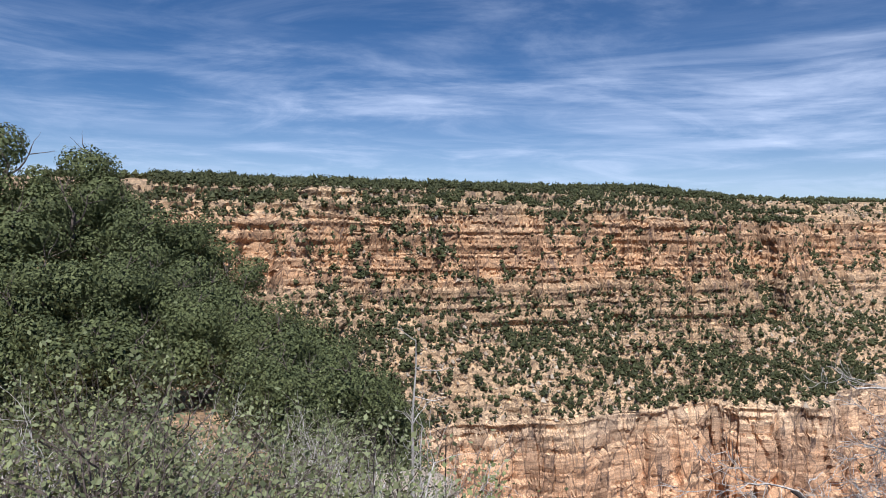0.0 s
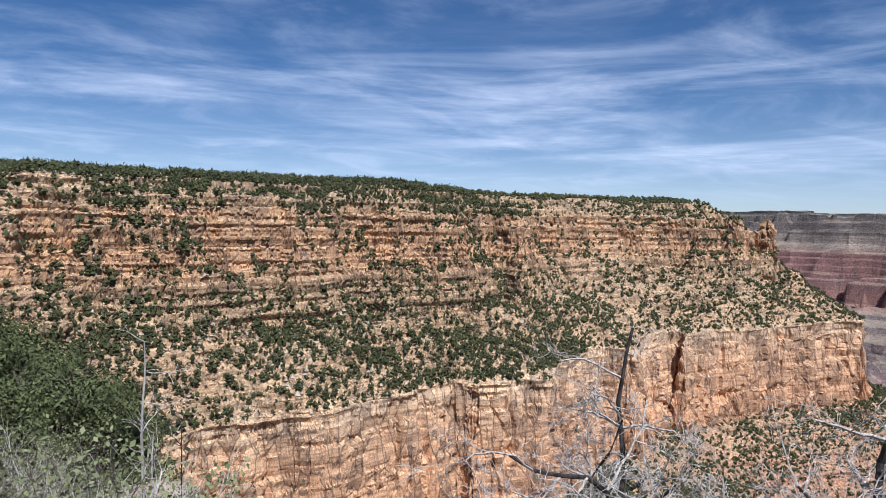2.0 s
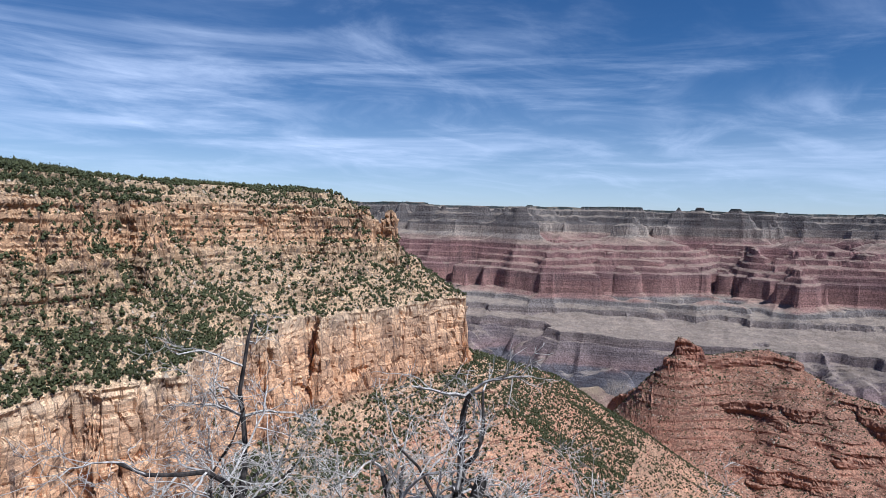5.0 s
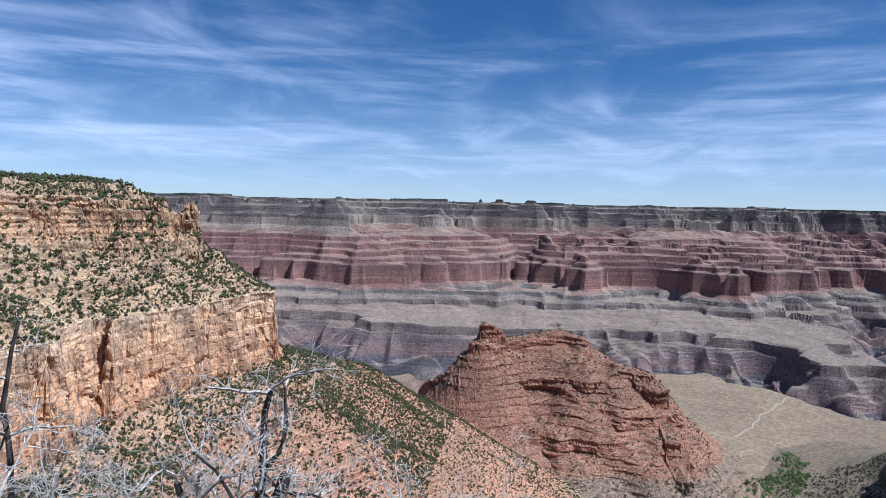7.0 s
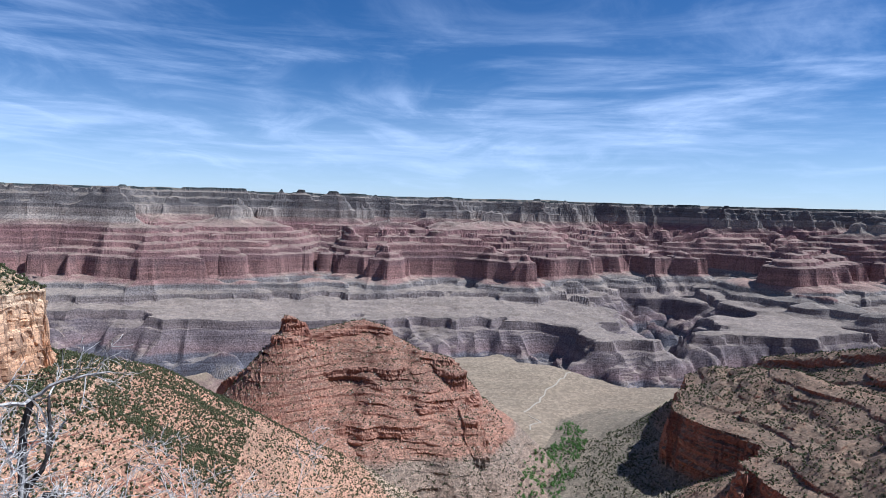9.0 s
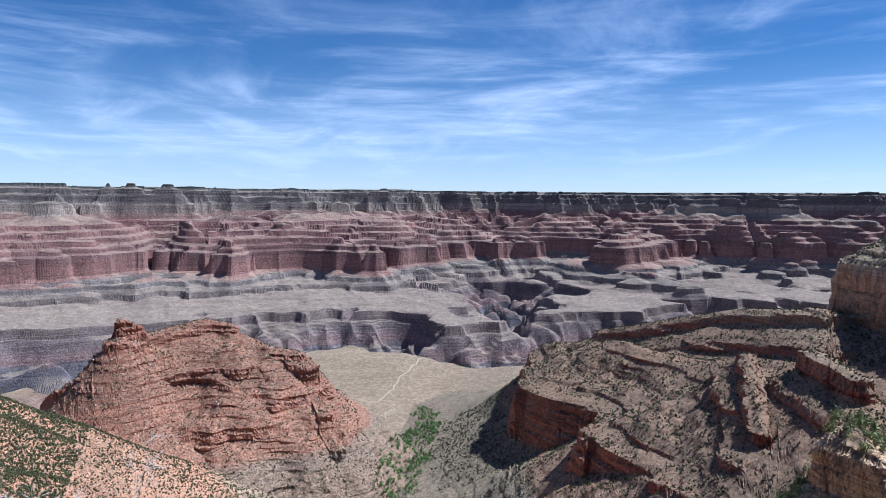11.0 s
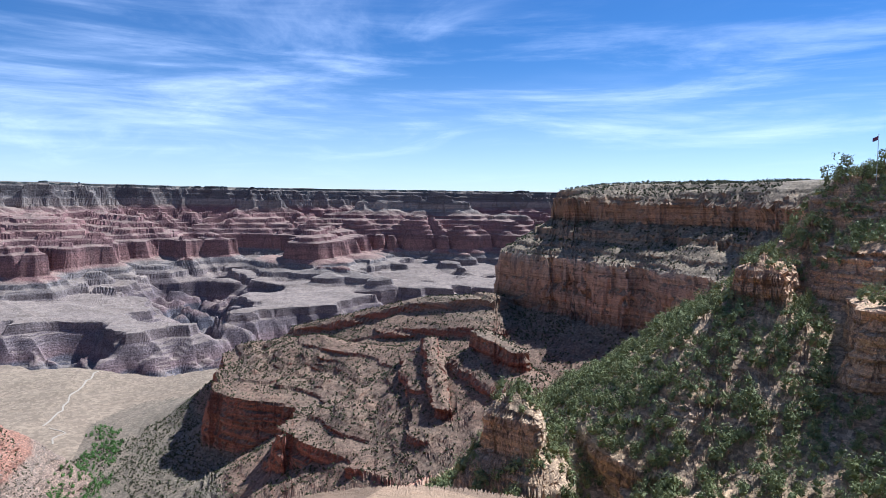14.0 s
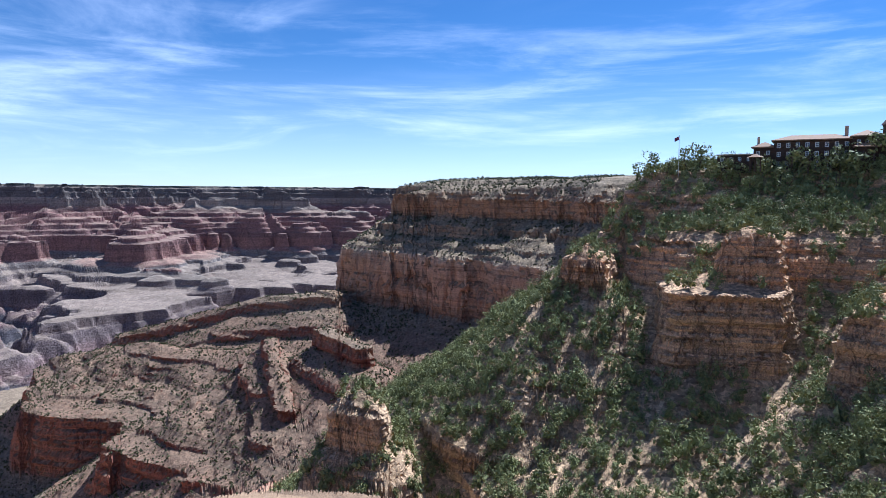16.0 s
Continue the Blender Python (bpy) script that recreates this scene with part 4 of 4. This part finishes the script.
HILL_TEMPLATES = [tree_template(230 + k, 12000, 0.0165, 16, 1.15, HILL_PINYON) for k in range(4)]
HILL_TREES = [  # heading, distance, size
    (-108, 36, 6.0), (-105, 42, 6.5), (-103, 34, 5.2), (-101, 46, 6.0), (-99, 40, 5.6), (-98, 33, 4.6), (-96, 44, 5.6), (-95, 37, 5.2), (-93.5, 46, 5.2),
    (-92, 40, 5.0), (-91.5, 34, 4.4), (-90, 43, 4.8), (-89.6, 38, 4.4), (-89, 33, 4.0), (-106, 28, 4.6), (-102, 26, 4.4), (-97, 27, 4.2), (-93, 28, 3.9),
    (-90, 29, 3.4), (-107, 50, 7.0), (-110, 44, 6.5), (-100, 52, 6.2), (-86, 24, 3.6), (-84, 21, 3.2), (-82.5, 23, 3.4), (-81, 20, 3.0), (-80, 24, 3.6),
    (-79, 21, 2.8), (-83.5, 26, 4.0), (-85, 18, 2.6), (-88, 20, 2.8), (-77.8, 22, 2.8), (-80.5, 34, 4.0), (-82, 40, 4.5), (-84.5, 44, 4.6), (-86.5, 40, 4.2),
    (-79, 42, 4.4), (-86, 34, 3.6), (-78.4, 30, 3.4), (-104, 38, 4.6), (-100, 36, 4.4), (-96.5, 35, 4.2), (-94, 33, 4.0), (-98.5, 48, 5.0), (-102.5, 50, 5.2)]
for k, (h, d, s) in enumerate(HILL_TREES):
    x, y = polar(h, d)
    plant_tree("pinyon_tree", HILL_TEMPLATES[k % 4], x, y, ground_at(x, y) - 0.2, 1.02 * s, _g.uniform(0, 360),
               "dense dark green pinyon on the steep hillside", "tree", "trees on the near hillside")


# -- dry shrubs in front of the ledge
def shrub_template(seed, leaves, leaf, mat):
    rng = np.random.RandomState(seed)
    limbs = []
    for _ in range(6):
        a = rng.uniform(0, 2 * np.pi)
        grow(rng, (0, 0, -0.1), (0.6 * np.cos(a), 0.6 * np.sin(a), 1), rng.uniform(0.45, 0.75), 0.017, 2, limbs, 0.45, 0.25, (3, 6), 0.62, 0.9)
    v, f = tubes([(p, r) for _, p, r in limbs], 3)
    tips = np.concatenate([p[1:] for d, p, r in limbs if d < 2])
    c = tips[rng.randint(0, len(tips), leaves)] + rng.normal(0, 0.035, (leaves, 3))
    a, b = rng.normal(0, 1, (leaves, 3)), rng.normal(0, 1, (leaves, 3))
    a /= np.linalg.norm(a, axis=1, keepdims=True)
    b = np.cross(a, b)
    b /= np.linalg.norm(b, axis=1, keepdims=True)
    s = leaf * (0.6 + 0.8 * rng.rand(leaves))[:, None]
    q = np.stack([c - a * s, c - b * s * 0.6, c + a * s, c + b * s * 0.6], 1)
    return mesh_from("foliage", q.reshape(-1, 3), np.arange(len(q) * 4).reshape(-1, 4), mat), mesh_from("stem_tangle", v, f, DEAD_PALE if leaves < 500 else BARK)


SHRUB_TEMPLATES = [shrub_template(260 + k, 1500, 0.0115, (SHRUB, PINYON, SHRUB, SHRUB)[k]) for k in range(4)]
BARE = [shrub_template(270 + k, 240, 0.014, SHRUB) for k in range(2)]
for k in range(70):
    h, d = _g.uniform(-111, -71.5), 5.5 + 14 * _g.rand() ** 1.3
    x, y = polar(h, d)
    bare = k % 5 > 2
    plant_tree("shrub", BARE[k // 3 % 2] if bare else SHRUB_TEMPLATES[k % 4], x, y, ground_at(x, y) - 0.1, _g.uniform(1.5, 2.5), _g.uniform(0, 360),
               "leafless grey shrub with a tangle of twigs" if bare else "dry grey green shrub with small leaves", "shrub", "shrubs before the ledge", ("foliage", "stem_tangle"))


# -- dead trees
def dead_tree(heading, dist, top, lean, seed, label, stems, depth=4, thick=0.075, spread=1.15, lift=0.05):
    """top: the height its limbs reach above the eye's level (negative is below)."""
    rng = np.random.RandomState(seed)
    x, y = polar(heading, dist)
    g = ground_at(x, y) - 0.3
    t = empty("dead_tree", pose(x, y, g), label, "dead tree", "dead trees before the ledge")
    limbs = []
    for a, k in stems:
        w = (lean[0] + 0.3 * math.cos(radians(a)), lean[1] + 0.3 * math.sin(radians(a)), 1.0)
        grow(rng, (0, 0, 0), np.array(w) / np.linalg.norm(w), (top - g) * k, thick * k, depth, limbs, 0.42, lift, (5, 8), 0.46, spread)
    limbs = [(d, p, r) for d, p, r in limbs if p[:, 2].max() < top - g + 0.15 or d == depth]
    # bring the crown to its height and over its own foot, then let it lean
    zmax = max(p[:, 2].max() for _, p, _ in limbs)
    high = np.concatenate([p for _, p, _ in limbs])
    high = high[high[:, 2] > 0.6 * zmax].mean(0)
    for _, p, _ in limbs:
        u = p[:, 2:] / zmax
        p[:, :2] += u * (np.array([lean]) * (top - g) - high[None, :2])
        p[:, 2] *= (top - g) / zmax
    big = [(p, r) for d, p, r in limbs if d >= depth - 1]
    mid = [(p, r) for d, p, r in limbs if depth - 1 > d >= 2]
    thin = [(p, np.maximum(r, 0.0035)) for d, p, r in limbs if d < 2]
    v, f = tubes(big, 7)
    part("trunk", mesh_from("trunk", v, f, DEAD_DARK), t)
    for p, r in mid:
        v, f = tubes([(p, r)], 4)
        part("branch", mesh_from("branch", v, f, DEAD_DARK if r[0] > 0.030 else DEAD_PALE), t)
    v, f = tubes(thin, 3)
    tagged(part("twig_tangle", mesh_from("twig_tangle", v, f, DEAD_PALE), t, "bleached twig tangle"), kind="stuff")
    return t


dead_tree(-32.0, 8.0, -1.35, (0.02, 0.05), 5, "dead tree with dark forked trunk and pale twigs", [(150, 0.72), (10, 0.80), (250, 0.62)], thick=0.21, lift=0.0)
dead_tree(-37.5, 8.3, -2.1, (-0.05, 0.0), 9, "low dead tree of bare crooked branches", [(150, 0.75), (60, 0.65)], thick=0.15, lift=0.0)
dead_tree(-22.5, 8.2, -1.9, (0.12, 0.0), 14, "leaning dead tree with bleached twigs", [(0, 0.75), (100, 0.65), (200, 0.5)], thick=0.15, lift=0.0)


def snag(heading, dist, top, seed, label, pale=True, thick=0.035):
    """A thin standing dead stem with a few short twigs."""
    rng = np.random.RandomState(seed)
    x, y = polar(heading, dist)
    g = ground_at(x, y) - 0.3
    t = empty("dead_tree", pose(x, y, g), label, "dead tree", "dead stems before the ledge")
    h = top - g
    zz = np.linspace(0, h, 12)
    pts = np.stack([np.cumsum(rng.normal(0, 0.012, 12)) * h / 4, np.cumsum(rng.normal(0, 0.012, 12)) * h / 4, zz], 1)
    mat = DEAD_PALE if pale else DEAD_DARK
    v, f = tubes([(pts, thick * np.linspace(1, 0.2, 12))], 6)
    part("trunk", mesh_from("trunk", v, f, mat), t)
    limbs = []
    for k in range(9):
        i = rng.randint(5, 12)
        w = rng.normal(0, 1, 3) + np.array([0, 0, 0.9])
        grow(rng, pts[i], w / np.linalg.norm(w), h * 0.10 * rng.uniform(0.5, 1.4), 0.008, 1, limbs, 0.3, 0.2, (1, 4), 0.5, 0.8)
    v, f = tubes([(p, np.maximum(r, 0.003)) for _, p, r in limbs], 3)
    tagged(part("twig_tangle", mesh_from("twig_tangle", v, f, mat), t), kind="stuff")


snag(-74.9, 9.0, -1.45, 31, "tall thin bleached dead stem")
snag(-75.6, 9.4, -2.3, 32, "thin bleached dead stem beside a taller one")
snag(-77.0, 8.8, -2.5, 33, "thin dark dead stem", False, 0.02)
snag(-78.2, 9.0, -2.7, 34, "short dark dead stem with a fork", False, 0.03)
snag(-72.6, 9.5, -2.6, 35, "thin dark dead stem among shrubs", False, 0.022)
snag(-74.4, 9.2, -2.6, 36, "short bleached dead stem")


# -- boulders
def boulder(x, y, size, seed, label, squash=0.7, sink=0.3):
    bm = bmesh.new()
    bmesh.ops.create_icosphere(bm, subdivisions=3, radius=0.5)
    rng = np.random.RandomState(seed)
    cuts = [Vector(rng.normal(0, 1, 3)).normalized() for _ in range(14)]
    for v in bm.verts:
        d = v.co.normalized()
        k = 1.0
        for c in cuts:
            k = min(k, 0.78 / max(d.dot(c), 0.3) if d.dot(c) > 0.3 else 9)
        v.co = d * 0.5 * min(k, 1.15) * (1 + 0.10 * noise.noise(d * 3.1 + Vector((seed, 0, 0))))
        v.co.z *= squash
    me = bpy.data.meshes.new("boulder")
    bm.to_mesh(me)
    bm.free()
    me.materials.append(STONE)
    ob = new("boulder", me)
    ob.matrix_basis = pose(x, y, ground_at(x, y) + size * squash * (0.5 - sink), 0, 0, rng.uniform(0, 360)) @ Matrix.Diagonal((size, size, size, 1))
    tagged(ob, label, "boulder", "boulders on the hillside")


for h, d, s, k in ((-76.2, 15.5, 3.0, 1), (-73.6, 16.5, 2.4, 2), (-88.2, 30, 3.4, 3), (-87.0, 27, 2.2, 4), (-74.8, 19.0, 2.6, 5)):
    boulder(*polar(h, d), s, k, "pale weathered limestone boulder on the steep slope")


# -- trail on the platform
def trail_material():
    m, n = material("trodden_dust")
    pos = n.add("ShaderNodeNewGeometry").outputs["Position"]
    finish(n, n.mix(n.noise(pos, 0.3, 3.0), (0.34, 0.28, 0.20), (0.46, 0.39, 0.30)), 0.95)
    return m


TRAIL_DUST = trail_material()


def trail(line, width, label):
    pts = np.array([polar(h, d) for h, d in line])
    seg = np.hypot(*np.diff(pts, axis=0).T)
    u = np.concatenate([[0], np.cumsum(seg)])
    s = np.arange(0, u[-1], 12.0)
    p = np.stack([np.interp(s, u, pts[:, 0]), np.interp(s, u, pts[:, 1])], 1)
    p = p + np.stack([9 * fbm(p[:, 0], p[:, 1], 60, 2, 81), 9 * fbm(p[:, 0], p[:, 1], 60, 2, 82)], 1)
    d = np.gradient(p, axis=0)
    d /= np.linalg.norm(d, axis=1, keepdims=True)
    side = np.stack([-d[:, 1], d[:, 0]], 1) * width / 2
    co = []
    for q, up in ((p - side, 1.2), (p + side, 1.2), (p + side, -6.0), (p - side, -6.0)):
        z = np.maximum(land(*q.T)[0], land(*p.T)[0]) + up
        co.append(np.stack(draw_in(q[:, 0], q[:, 1], z), -1))
    co = np.stack(co, 1).reshape(-1, 3)
    n = len(p)
    f = np.array([[4 * i + a, 4 * i + b, 4 * i + 4 + b, 4 * i + 4 + a] for i in range(n - 1) for a, b in ((0, 1), (1, 2), (3, 0))])
    tagged(new("trail", mesh_from("trail", co, f, TRAIL_DUST)), label, "trail", kind="structure")


trail([(20.7, 2640), (20.2, 2560), (19.6, 2450), (18.7, 2350), (18.2, 2240), (17.4, 2130), (16.9, 2080)], 4.5, "pale dusty footpath running out to the platform's edge")
trail([(17.4, 2060), (18.4, 2000), (17.5, 1950), (17.7, 1900)], 4, "pale switchback footpath on the platform")


# -- the hotel on the rim
def plain_material(name, a, b, scale, rough=0.8, metal=0.0):
    m, n = material(name)
    pos = n.add("ShaderNodeNewGeometry").outputs["Position"]
    g = n.noise(pos, scale, 5.0, 0.6)
    finish(n, n.mix(g, a, b), rough, g, 0.4, 0.05, metal)
    return m


LOGS = plain_material("dark_stained_logs", (0.045, 0.030, 0.022), (0.095, 0.062, 0.045), 2.0)
SHINGLE = plain_material("weathered_brown_shingles", (0.24, 0.145, 0.085), (0.38, 0.25, 0.155), 1.5)
TURRET = plain_material("dark_red_shingles", (0.075, 0.045, 0.040), (0.14, 0.085, 0.072), 1.5)
TRIM = plain_material("white_window_paint", (0.62, 0.62, 0.58), (0.74, 0.74, 0.70), 3.0, 0.5)
MASONRY = plain_material("rubble_masonry", (0.26, 0.20, 0.15), (0.46, 0.38, 0.30), 0.8, 0.95)


def glass_material():
    m, n = material("window_glass")
    finish(n, (0.03, 0.04, 0.05, 1), 0.05, None, **{"Specular IOR Level": 0.6})
    return m


GLASS = glass_material()


def box_bm(lo, hi, bevel=0.0):
    bm = bmesh.new()
    bmesh.ops.create_cube(bm, size=1.0)
    lo, hi = Vector(lo), Vector(hi)
    for v in bm.verts:
        v.co = Vector((lo[i] + (v.co[i] + 0.5) * (hi[i] - lo[i]) for i in range(3)))
    if bevel:
        bmesh.ops.bevel(bm, geom=bm.edges[:], offset=bevel, segments=1, affect="EDGES")
    return bm


def hip_roof_bm(x0, x1, y0, y1, z0, rise, over=0.9, thick=0.35):
    """A hipped roof with eaves; x runs along the ridge."""
    x0, x1, y0, y1 = x0 - over, x1 + over, y0 - over, y1 + over
    run = (y1 - y0) / 2
    run = min(run, (x1 - x0) / 2 - 0.2)
    m = (y0 + y1) / 2
    bm = bmesh.new()
    e = [bm.verts.new(c) for c in ((x0, y0, z0), (x1, y0, z0), (x1, y1, z0), (x0, y1, z0))]
    t = [bm.verts.new((v.co.x, v.co.y, z0 + thick)) for v in e]
    a, b = bm.verts.new((x0 + run, m, z0 + thick + rise)), bm.verts.new((x1 - run, m, z0 + thick + rise))
    bm.faces.new(e[::-1])
    for i in range(4):
        bm.faces.new((e[i], e[(i + 1) % 4], t[(i + 1) % 4], t[i]))
    bm.faces.new((t[0], t[1], b, a))
    bm.faces.new((t[1], t[2], b))
    bm.faces.new((t[2], t[3], a, b))
    bm.faces.new((t[3], t[0], a))
    return bm


def window_unit(parent, x, z, w, h, y):
    """A sash window set into the wall whose outer face is at y; outside is towards -y."""
    f = bmesh.new()
    t = 0.16
    for lo, hi in (((x - w / 2, y - 0.12, z), (x - w / 2 + t, y + 0.1, z + h)), ((x + w / 2 - t, y - 0.12, z), (x + w / 2, y + 0.1, z + h)),
                   ((x - w / 2 + t, y - 0.12, z + h - t), (x + w / 2 - t, y + 0.1, z + h)), ((x - w / 2 + t, y - 0.12, z), (x + w / 2 - t, y + 0.1, z + t)),
                   ((x - w / 2 + t, y - 0.10, z + h / 2 - 0.05), (x + w / 2 - t, y + 0.08, z + h / 2 + 0.05)), ((x - 0.05, y - 0.09, z + t), (x + 0.05, y + 0.07, z + h - t))):
        b = box_bm(lo, hi)
        me = bpy.data.meshes.new("tmp")
        b.to_mesh(me)
        b.free()
        f.from_mesh(me)
        bpy.data.meshes.remove(me)
    ob = part("window", (f, TRIM), parent, "white painted sash window")
    part("pane", (box_bm((x - w / 2 + t, y - 0.03, z + t), (x + w / 2 - t, y + 0.02, z + h - t)), GLASS), ob)
    return ob


def walls_bm(x0, x1, y0, y1, z0, z1, log=0.42):
    """Walls of horizontal logs: each course is a little rounded."""
    bm = bmesh.new()
    n = max(2, int((z1 - z0) / log))
    prof = []
    for i in range(n):
        a = z0 + (z1 - z0) * i / n
        b = z0 + (z1 - z0) * (i + 1) / n
        prof += [(a, 0.0), (a + 0.12 * (b - a), 0.08), (b - 0.12 * (b - a), 0.08)]
    prof.append((z1, 0.0))
    rings = []
    for z, o in prof:
        rings.append([bm.verts.new(c) for c in ((x0 - o, y0 - o, z), (x1 + o, y0 - o, z), (x1 + o, y1 + o, z), (x0 - o, y1 + o, z))])
    for r, s in zip(rings, rings[1:]):
        for i in range(4):
            bm.faces.new((r[i], r[(i + 1) % 4], s[(i + 1) % 4], s[i]))
    bm.faces.new(rings[-1])
    bm.faces.new(rings[0][::-1])
    return bm


def hotel():
    # local x runs south along the front, local y runs east, away from the canyon
    t = empty("hotel", Matrix.Translation((265, 0, 8.9)) @ Matrix.Rotation(radians(-90), 4, "Z"),
              "long dark log hotel with brown shingle roofs on the rim", "hotel")
    # wings: x0, x1, y0, y1, wall height, roof rise
    for x0, x1, y0, y1, h, rise in ((-15.5, 8, 0, 10, 10.6, 1.9), (8, 16, -1.5, 11, 11.2, 2.2), (16, 42, 0, 10, 10.4, 2.0), (-22, -15.5, 1.5, 8, 8.6, 1.8), (9, 27, -4.5, -1.5, 7.6, 1.1)):
        part("wall", (walls_bm(x0, x1, y0, y1, -4.0, h), LOGS), t)
        part("roof", (hip_roof_bm(x0, x1, y0, y1, h, rise), SHINGLE), t, "hipped brown shingle roof with wide eaves")
    for row, z in enumerate((2.0, 5.3, 8.3)):
        for k in range(8):
            window_unit(t, -14 + 2.9 * k, z, 1.2, 1.6, -0.08)
        for k in range(3):
            if row == 2:
                window_unit(t, 9.6 + 2.2 * k, z + 0.3, 1.1, 1.6, -1.58)
        for k in range(8):
            window_unit(t, 18 + 3.0 * k, z, 1.2, 1.6, -0.08)
    for k in range(2):
        window_unit(t, -20.6 + 3.2 * k, 6.0, 1.1, 1.5, 1.42)
    part("chimney", (box_bm((5.6, 4.0, 9.0), (6.7, 5.4, 15.4), 0.08), MASONRY), t, "stone chimney above the roof")
    part("chimney", (box_bm((-21.2, 4.0, 8.0), (-20.4, 4.8, 12.6), 0.06), MASONRY), t, "thin stone chimney at the end wing")
    # turret with its pointed roof
    bm = bmesh.new()
    bmesh.ops.create_cone(bm, cap_ends=True, segments=8, radius1=2.9, radius2=2.9, depth=3.2, matrix=Matrix.Translation((19.3, 4, 13.6)))
    part("turret", (bm, LOGS), t, "dark eight-sided turret")
    bm = bmesh.new()
    bmesh.ops.create_cone(bm, cap_ends=True, segments=8, radius1=3.6, radius2=0.1, depth=4.4, matrix=Matrix.Translation((19.3, 4, 17.3)))
    part("turret_roof", (bm, TURRET), t, "pointed dark red turret roof")
    return t


hotel()


def annex():
    t = empty("lodge", Matrix.Translation((263, 27.5, 11.6)) @ Matrix.Rotation(radians(-90), 4, "Z"), "low dark flat-roofed lodge beside the hotel", "building")
    part("wall", (walls_bm(-6, 5.4, 0, 6, -3, 3.3), LOGS), t)
    part("roof", (box_bm((-6.4, -0.4, 3.3), (5.8, 6.4, 3.7), 0.08), MASONRY), t)
    for k in range(4):
        window_unit(t, -4.5 + 2.9 * k, 1.2, 1.1, 1.3, -0.08)
    p = empty("gazebo", Matrix.Translation((255, 20.5, 11.2)), "small open shelter with a shingle roof", "shelter")
    for a in range(6):
        c, s = 1.9 * math.cos(a * math.pi / 3), 1.9 * math.sin(a * math.pi / 3)
        part("post", (box_bm((c - 0.1, s - 0.1, -2.5), (c + 0.1, s + 0.1, 2.5)), LOGS), p)
    bm = bmesh.new()
    bmesh.ops.create_cone(bm, cap_ends=True, segments=6, radius1=2.6, radius2=0.2, depth=1.1, matrix=Matrix.Translation((0, 0, 3.0)))
    part("roof", (bm, SHINGLE), p)


annex()


def parapet(x0, y0, x1, y1, h):
    n = max(2, int(math.hypot(x1 - x0, y1 - y0) / 2.2))
    t = empty("stone_wall", Matrix.Translation((0, 0, 0)), "low rubble parapet wall along the rim path", "wall")
    rng = np.random.RandomState(8)
    for i in range(n):
        a, b = i / n, (i + 1) / n - 0.004
        ax, ay, bx, by = x0 + (x1 - x0) * a, y0 + (y1 - y0) * a, x0 + (x1 - x0) * b, y0 + (y1 - y0) * b
        z = min(ground_at(ax, ay), ground_at(bx, by)) - 0.6
        bm = box_bm((0, -0.3, 0), (math.hypot(bx - ax, by - ay), 0.3, h + 0.6 + rng.uniform(0, 0.15)), 0.06)
        ob = part("stone", (bm, MASONRY), t)
        ob.matrix_basis = pose(ax, ay, z, 0, 0, math.degrees(math.atan2(by - ay, bx - ax)))


parapet(253, 44, 254, 33, 1.2)


def flagpole():
    x, y = polar(79.9, 259)
    g = ground_at(x, y)
    t = empty("flagpole", pose(x, y, g), "tall white flagpole with a small dark flag", "flagpole")
    top = 259 * math.tan(radians(4.85)) - g
    v, f = tubes([(np.array([(0, 0, -0.5), (0, 0, top / 2), (0, 0, top)]), [0.13, 0.11, 0.06])], 8)
    part("pole", mesh_from("pole", v, f, TRIM), t)
    bm = bmesh.new()
    bmesh.ops.create_grid(bm, x_segments=8, y_segments=4, size=0.5)
    for q in bm.verts:
        u, w = q.co.x + 0.5, q.co.y
        q.co = Vector((0.16 * math.sin(5 * u) * u, 0.1 + 1.5 * u, top - 1.0 + w * 1.3 - 0.7 * u))
    me = bpy.data.meshes.new("flag")
    bm.to_mesh(me)
    bm.free()
    me.materials.append(plain_material("flag_cloth", (0.05, 0.06, 0.14), (0.25, 0.05, 0.06), 1.2))
    fl = new("flag", me)
    fl.parent = t
    mod = fl.modifiers.new("thick", "SOLIDIFY")
    mod.thickness = 0.02
    bm = bmesh.new()
    bmesh.ops.create_uvsphere(bm, u_segments=10, v_segments=6, radius=0.16, matrix=Matrix.Translation((0, 0, top + 0.1)))
    part("finial", (bm, TRIM), t)


flagpole()
# trees that stand along the rim before the hotel
for k, (h, d, s) in enumerate(((77.0, 264, 5), (78.0, 264, 6), (79.0, 259, 5.2), (80.6, 260, 6.9), (81.4, 263, 8.0), (82.6, 259, 6.9), (83.5, 261, 5.8), (84.4, 262, 5.8), (86.0, 261, 7.5), (87.0, 258, 6.9), (88.0, 262, 8.0),
                              (89.0, 261, 8.0), (90.2, 259, 8.0), (91.0, 262, 6.9), (92.2, 258, 9.8), (93.0, 261, 9.2), (94.2, 258, 9.2), (95.5, 261, 9.2), (85.2, 255, 5.8), (87.6, 254, 6.3), (90.6, 254, 6.9))):
    x, y = polar(h, d)
    plant_tree("rim_tree", RIM_TEMPLATES[k % 6], x, y, ground_at(x, y) - 0.3, 1.3 * s, 40 * k, "leafy green tree on the rim before the hotel", "tree", "trees before the hotel")
